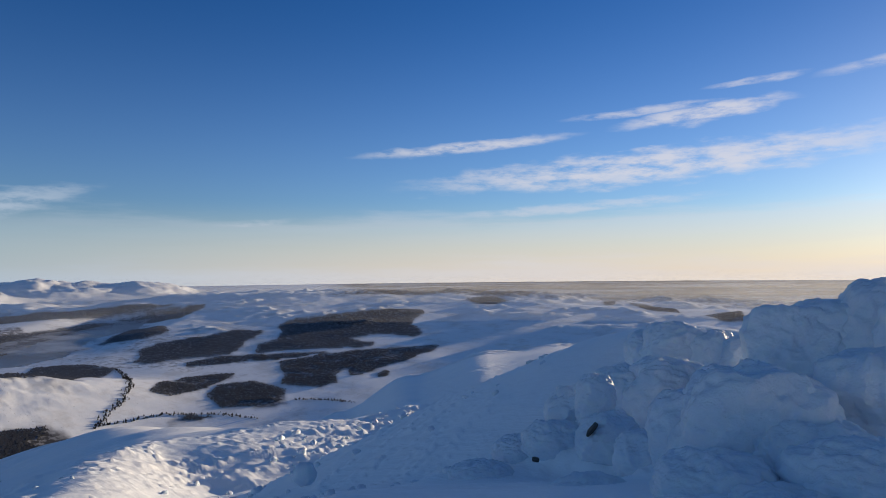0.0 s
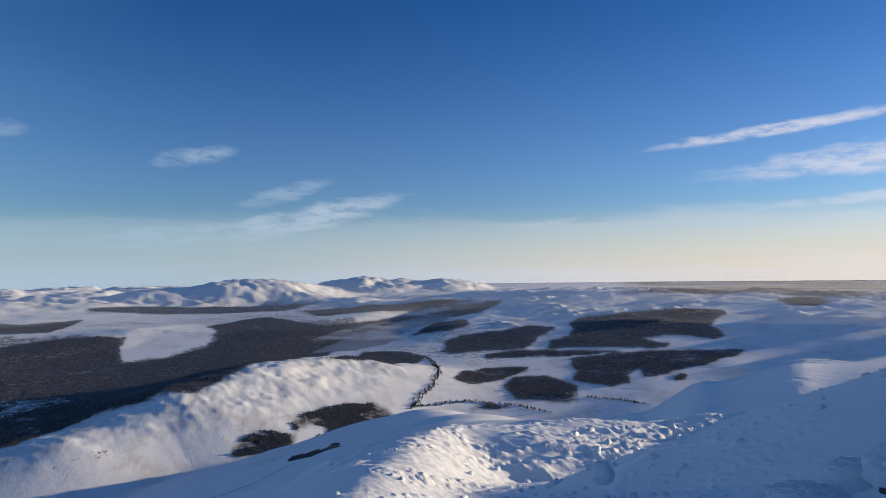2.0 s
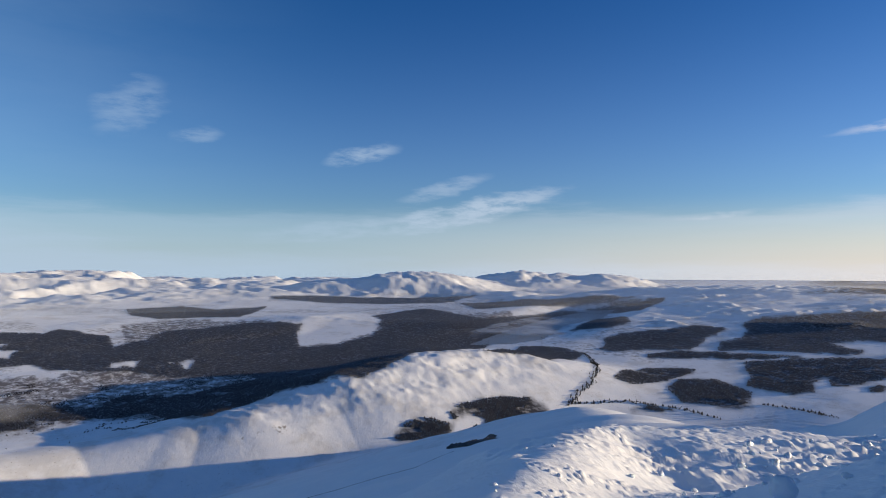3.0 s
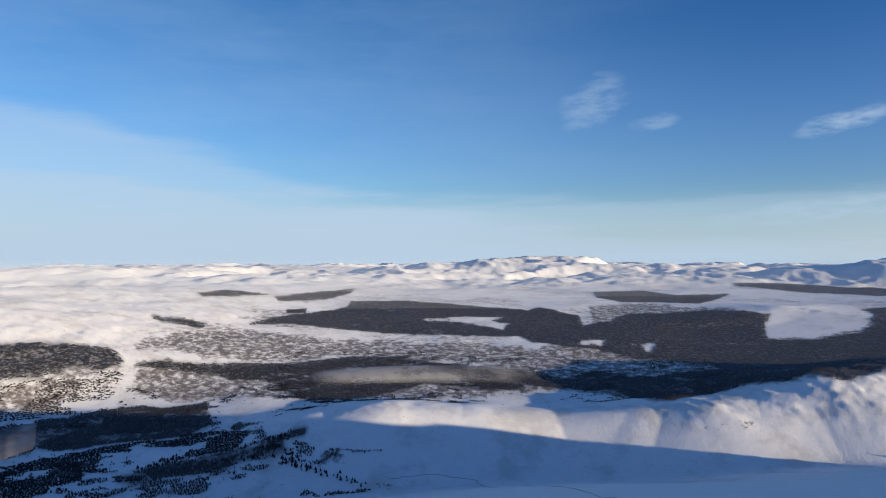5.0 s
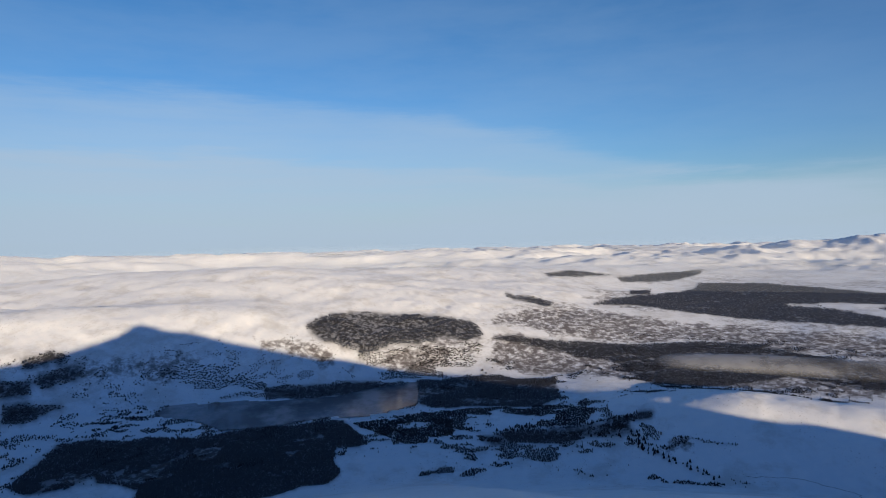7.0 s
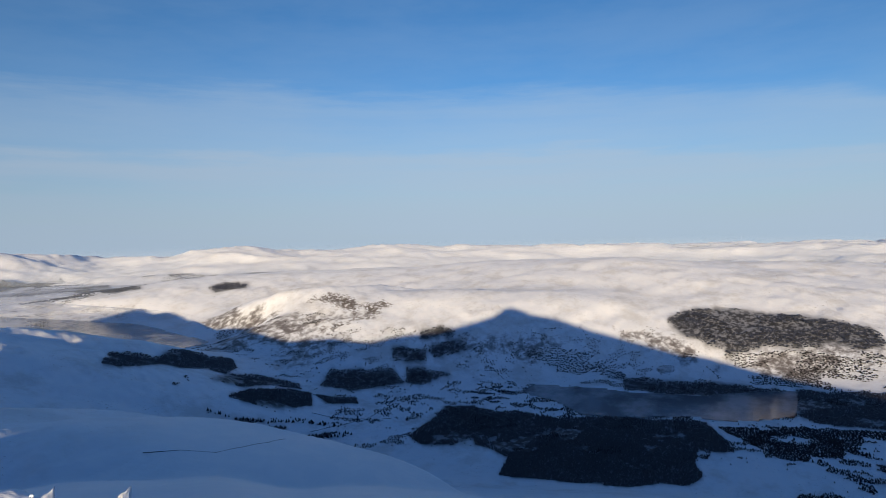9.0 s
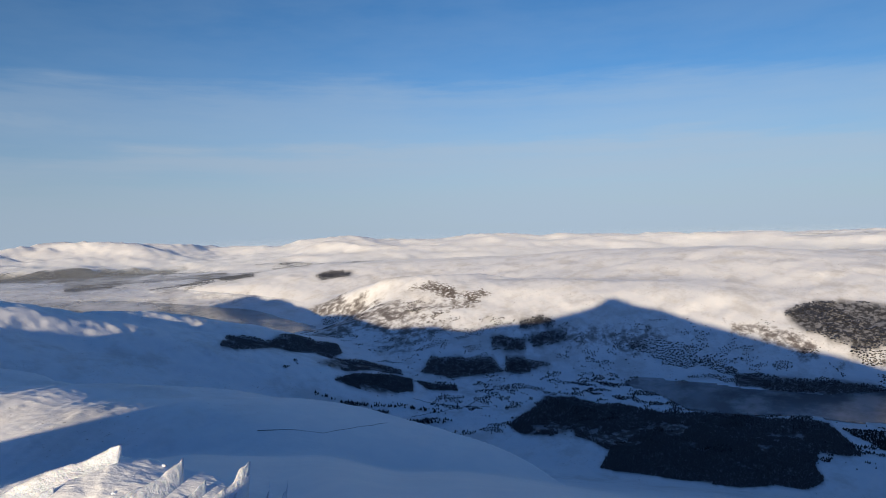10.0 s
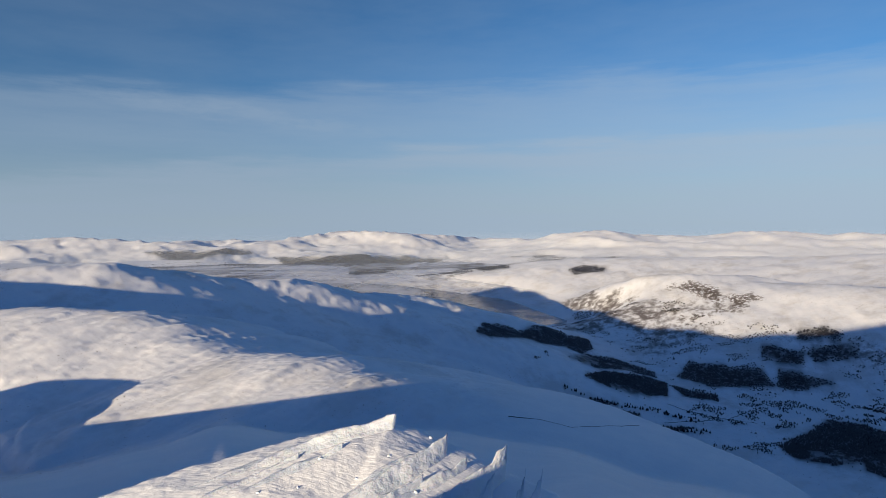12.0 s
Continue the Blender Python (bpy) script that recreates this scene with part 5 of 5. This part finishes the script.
def rime_lump(name, size, seed, square=2.5, rough=1.0, rings=76):
    """A block under rime: a rounded box cut by a few worn facets, with billows, ledges and feathered crust on it."""
    bm = bmesh.new()
    nu, nv = rings * 2, rings
    pick = random.Random(seed * 13 + 5)
    shift = Vector((seed * 7.3, seed * -3.1, seed * 1.7))
    planes = []
    for _ in range(5):
        v = Vector((pick.gauss(0, 1), pick.gauss(0, 1), pick.gauss(0.2, 0.7))).normalized()
        planes.append((v, pick.uniform(0.84, 1.05)))
    s = min(size)
    grid = []
    for j in range(nv + 1):
        row = []
        for i in range(nu):
            if j in (0, nv) and i:
                row.append(row[0])
                continue
            u, w = 2 * math.pi * i / nu, math.pi * (j / nv - 0.5)
            p = Vector((math.cos(w) * math.cos(u), math.cos(w) * math.sin(u), math.sin(w)))
            reach = (abs(p.x) ** square + abs(p.y) ** square + abs(p.z) ** square) ** (-1 / square)
            for n, d in planes:
                if n.dot(p) > 0.2:
                    reach = min(reach, d / n.dot(p) + 0.05)
            q = Vector((p.x * size[0], p.y * size[1], p.z * size[2])) * reach
            billow = 0.5 - abs(noise.fractal(q * (0.9 / s) + shift, 1.0, 2.0, 3))
            crust = noise.fractal(Vector((q.x, q.y, q.z * 1.7)) * (2.6 / s) + shift, 0.9, 2.1, 4)
            comb = 0.4 - abs(noise.fractal(Vector((q.x * 1.2, q.y * 1.2, q.z * 4.5)) * (2.2 / s) - shift, 0.9, 2.0, 3))
            lift = 0.6 + 0.4 * p.z
            row.append(bm.verts.new(q + p * s * rough * (0.22 * billow + 0.075 * crust + 0.085 * comb * lift)))
        grid.append(row)
    for j in range(nv):
        for i in range(nu):
            a, b, c, d = grid[j][i], grid[j][(i + 1) % nu], grid[j + 1][(i + 1) % nu], grid[j + 1][i]
            f = [v for k, v in enumerate((a, b, c, d)) if v not in (a, b, c, d)[:k]]
            if len(f) > 2:
                bm.faces.new(f).smooth = True
    me = bpy.data.meshes.new(name)
    bm.to_mesh(me)
    bm.free()
    me.materials.append(RIME)
    return me


def stand(az, r, up):
    x, y = heading(az)
    return Vector((x * r, y * r, up + EYE))


for k, (a, r, top, hw, hd, hh, square, turn, label) in enumerate(BOULDERS):
    boulder = new("rime_boulder", rime_lump("rime_boulder", (hw, hd, hh), k + 1, square))
    crown = r * math.tan(radians(top))
    boulder.matrix_world = Matrix.Translation(stand(a, r, crown - hh * 1.06)) @ Euler((0, radians(turn * 0.4), radians(a + turn))).to_matrix().to_4x4()
    tagged(boulder, label, "boulder", "summit boulders")


def bare_slab(name, size, seed):
    bm = bmesh.new()
    bmesh.ops.create_icosphere(bm, subdivisions=3, radius=1)
    for v in bm.verts:
        n = noise.fractal(v.co * 1.7 + Vector((seed, 0, 0)), 1.0, 2.0, 4)
        c = Vector([math.copysign(abs(x) ** 0.55, x) for x in v.co])
        v.co = Vector((c.x * size[0], c.y * size[1], c.z * size[2])) * (1 + 0.15 * n)
    me = bpy.data.meshes.new(name)
    bm.to_mesh(me)
    bm.free()
    me.materials.append(BOULDER)
    return me


for k, (a, r, e, size, tilt) in enumerate([(-12.3, 13.0, -12.9, (0.04, 0.15, 0.14), 40), (-7.6, 12.6, -15.4, (0.07, 0.06, 0.03), 10)]):
    slab = new("bare_rock", bare_slab("bare_rock", size, k * 3.0))
    slab.matrix_world = Matrix.Translation(stand(a, r, r * math.tan(radians(e)))) @ Euler((0.2, radians(tilt), radians(a))).to_matrix().to_4x4()
    tagged(slab, "dark bare rock edge showing through rime", "rock")


def wind_fin(name, foot, tail, length, height, width, seed):
    """A fin of rime grown on the snow: a sharp horn, a crest that runs back and down, thin combed layers on its flanks."""
    bm = bmesh.new()
    n, m = 60, 26
    shift = Vector((seed * 5.1, seed * 2.3, 0))
    ux, uy = heading(tail)
    rows_ = []
    for i in range(n + 1):
        u = i / n
        h = height * (1 - u) ** 1.25 * (0.90 + 0.10 * math.cos(u * 17)) * min(1, u * 24 + 0.96)
        w = width * (0.10 + 0.9 * min(1, u * 1.6) ** 0.8) * (1 - 0.5 * u)
        row = []
        for j in range(m + 1):
            v = 2 * j / m - 1
            prof = (1 - abs(v)) ** (1.0 if v < 0 else 1.6)
            along_, side_ = u * length - 0.22 * h * prof, v * w
            x, y = foot[0] + ux * along_ - uy * side_, foot[1] + uy * along_ + ux * side_
            comb = abs(noise.noise(Vector((along_ * 1.2, side_ * 9, h * prof * 11)) + shift))
            grain = noise.fractal(Vector((x * 2.5, y * 2.5, h * prof * 6)) + shift, 0.9, 2.1, 4)
            z = summit_at(x, y) - 0.05 + (h + 0.05) * prof * (1 + 0.22 * grain - 0.30 * comb)
            row.append(bm.verts.new((x, y, z + EYE)))
        rows_.append(row)
    for i in range(n):
        for j in range(m):
            bm.faces.new((rows_[i][j], rows_[i + 1][j], rows_[i + 1][j + 1], rows_[i][j + 1])).smooth = True
    # the blunt end under the horn
    bm.faces.new(rows_[0])
    me = bpy.data.meshes.new(name)
    bm.to_mesh(me)
    bm.free()
    me.materials.append(RIME)
    return me


FINS = [  # azimuth, radius, height of the tip (degrees), length, height, width (m), heading of the tail, label
    (173.4, 14.2, -15.75, 4.2, 0.34, 1.0, 268, "long combed crest of wind-carved rime in sunlight"),
    (169.0, 13.2, -17.75, 3.2, 0.42, 0.80, 300, "sunlit rime fin with feathered edge"),
    (164.0, 12.6, -17.85, 3.6, 0.52, 0.60, 303, "sharp leaning rime fin with a shaded flank"),
    (162.7, 11.2, -19.8, 0.5, 0.42, 0.16, 306, "small upright spike of rime"),
    (160.9, 12.2, -19.5, 0.35, 0.22, 0.10, 306, "tiny sunlit tip of rime"),
    (165.2, 11.6, -20.2, 1.9, 0.42, 0.6, 300, "rounded rime lip curling over the drop"),
    (171.0, 12.2, -20.2, 2.0, 0.16, 0.5, 298, "low ribbed rime fin on the sunlit slope"),
    (177.8, 13.6, -18.7, 2.4, 0.12, 0.7, 285, "low smooth wind-blown rime ripple"),
    (167.2, 12.8, -19.0, 2.2, 0.22, 0.45, 300, "short rime fin between larger fins"),
    (181.5, 13.8, -20.4, 2.5, 0.12, 0.7, 285, "faint rime ripple along the snow crest"),
]
for k, (a, r, tip, length, height, width, tail, label) in enumerate(FINS):
    fx, fy = heading(a)
    foot = (fx * r, fy * r)
    height = max(height, r * math.tan(radians(tip)) - summit_at(*foot))
    fin = new("rime_fin", wind_fin("rime_fin", foot, tail, length, height, width, k + 1))
    tagged(fin, label, "rime", "wind fins of rime")

chunk_rng = random.Random(8)
chunk_kinds = [rime_lump("rime_chunk", (0.5, 0.42, 0.4), 40 + k, 3.5, 2.2, 8) for k in range(6)]
for k in range(190):
    east = k < 150
    a = chunk_rng.uniform(-5, 36) if east else chunk_rng.uniform(164, 194)
    r = 13 * math.exp(chunk_rng.uniform(0, 1) ** 1.3 * 1.75) if east else chunk_rng.uniform(11, 17)
    s = chunk_rng.uniform(0.10, 0.34) ** 1.4 * 1.3 * (r / 22) ** 0.7 * (1.0 if east else 0.35)
    chunk = new("rime_chunk", chunk_kinds[k % 6])
    chunk.matrix_world = Matrix.Translation(stand(a, r, summit_height(a, r) + 0.12 * s)) @ Euler((chunk_rng.uniform(-0.4, 0.4), chunk_rng.uniform(-0.4, 0.4), chunk_rng.uniform(0, 6.28))).to_matrix().to_4x4() @ Matrix.Diagonal((s * chunk_rng.uniform(0.8, 1.7), s, s * chunk_rng.uniform(0.6, 1.3), 1))
    tagged(chunk, "loose block of white rime on crusted snow", "rime", "loose rime blocks")
# a broken line of rime blocks along the sunlit lip of the slope
for k in range(95):
    a = chunk_rng.uniform(-9.5, 15)
    r = float(np.interp(a, [-9.5, -6.5, -5, 4, 15], [39, 43, 118, 104, 82])) * chunk_rng.uniform(0.80, 1.02)
    s = chunk_rng.uniform(0.35, 1.0) ** 1.5 * r / 90
    chunk = new("rime_chunk", chunk_kinds[k % 6])
    chunk.matrix_world = Matrix.Translation(stand(a, r, summit_height(a, r) + 0.10 * s)) @ Euler((chunk_rng.uniform(-0.5, 0.5), chunk_rng.uniform(-0.5, 0.5), chunk_rng.uniform(0, 6.28))).to_matrix().to_4x4() @ Matrix.Diagonal((s * chunk_rng.uniform(1.0, 2.2), s * 0.8, s * chunk_rng.uniform(0.7, 1.2), 1))
    tagged(chunk, "jagged sunlit block of rime on the slope's lip", "rime", "loose rime blocks")
block = new("rime_chunk", chunk_kinds[2])
block.matrix_world = Matrix.Translation(stand(11.9, 24, 24 * math.tan(radians(-16.3)))) @ Matrix.Diagonal((0.75, 0.6, 0.85, 1))
tagged(block, "upright sunlit block of rime on the slope", "rime", "loose rime blocks")

# ---------------------------------------------------------------- valley mist
def mist_material():
    n = Nodes("valley_mist")
    n.t.nodes.remove(n.b)
    out = n.t.nodes["Material Output"]
    fade = n.attr("fade")
    thick = n.calc("MULTIPLY", fade, n.ramp(n.noise(0.012, 5, 0.6), 0.25, 0.7), True)
    white = n.add("ShaderNodeBsdfDiffuse", Color=(0.88, 0.90, 0.93, 1)).outputs[0]
    clear_ = n.add("ShaderNodeBsdfTransparent").outputs[0]
    mixed = n.add("ShaderNodeMixShader", i0=thick, i1=clear_, i2=white).outputs[0]
    n.t.links.new(mixed, out.inputs["Surface"])
    return n.m


MIST = mist_material()
for (a0, a1, r0, r1, z0, rise, dense), label in (((68.5, 90.5, 3200, 3720, -645, 45, 0.36), "thin white mist lying over dark valley forest"),
                                                  ((157, 206, 5200, 12000, -600, 60, 0.6), "wide pale mist filling the far valley"),
                                                  ((26, 40, 6000, 9000, -640, 30, 0.5), "faint mist over the narrow far loch")):
    A, Q = np.meshgrid(np.linspace(a0, a1, 90), np.exp(np.linspace(math.log(r0), math.log(r1), 40)), indexing="ij")
    s, t = (A - a0) / (a1 - a0) * 2 - 1, (np.log(Q) - math.log(r0)) / math.log(r1 / r0) * 2 - 1
    dome = np.clip(1 - s * s, 0, 1) * np.clip(1 - t * t, 0, 1)
    mist = new("mist_bank", quad_mesh("mist_bank", placed(A, Q, z0 + rise * np.sqrt(dome)).reshape(-1, 3), polar_quads(*A.shape, False)))
    at = mist.data.attributes.new("fade", "FLOAT", "POINT")
    at.data.foreach_set("value", (dense * step(0, 0.55, dome)).astype(np.float32).ravel())
    mist.data.materials.append(MIST)
    tagged(mist, label, "mist", kind="stuff")

# ---------------------------------------------------------------- upright translucent sheets that stand in for haze over the far land, in layers
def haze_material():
    n = Nodes("haze_sheet")
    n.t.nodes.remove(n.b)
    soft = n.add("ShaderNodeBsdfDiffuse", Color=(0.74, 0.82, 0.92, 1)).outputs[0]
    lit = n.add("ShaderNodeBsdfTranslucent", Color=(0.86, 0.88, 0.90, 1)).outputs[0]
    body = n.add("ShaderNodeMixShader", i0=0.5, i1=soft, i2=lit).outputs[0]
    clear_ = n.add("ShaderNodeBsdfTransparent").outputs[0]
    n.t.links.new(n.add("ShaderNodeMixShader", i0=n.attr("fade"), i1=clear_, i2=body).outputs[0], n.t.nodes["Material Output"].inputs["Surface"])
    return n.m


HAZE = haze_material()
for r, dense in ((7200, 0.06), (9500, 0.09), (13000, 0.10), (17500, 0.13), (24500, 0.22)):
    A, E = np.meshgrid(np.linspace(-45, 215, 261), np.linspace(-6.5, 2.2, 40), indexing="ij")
    haze = new("haze_sheet", quad_mesh("haze_sheet", placed(A, np.full(A.shape, float(r)), r * np.tan(np.radians(E))).reshape(-1, 3), polar_quads(*A.shape, False)))
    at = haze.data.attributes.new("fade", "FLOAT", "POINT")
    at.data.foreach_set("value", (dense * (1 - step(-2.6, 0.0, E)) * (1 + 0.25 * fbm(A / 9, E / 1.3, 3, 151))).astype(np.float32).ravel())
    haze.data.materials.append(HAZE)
    tagged(haze, "thin translucent sheet standing in for haze over the far land", "haze", kind="stuff")
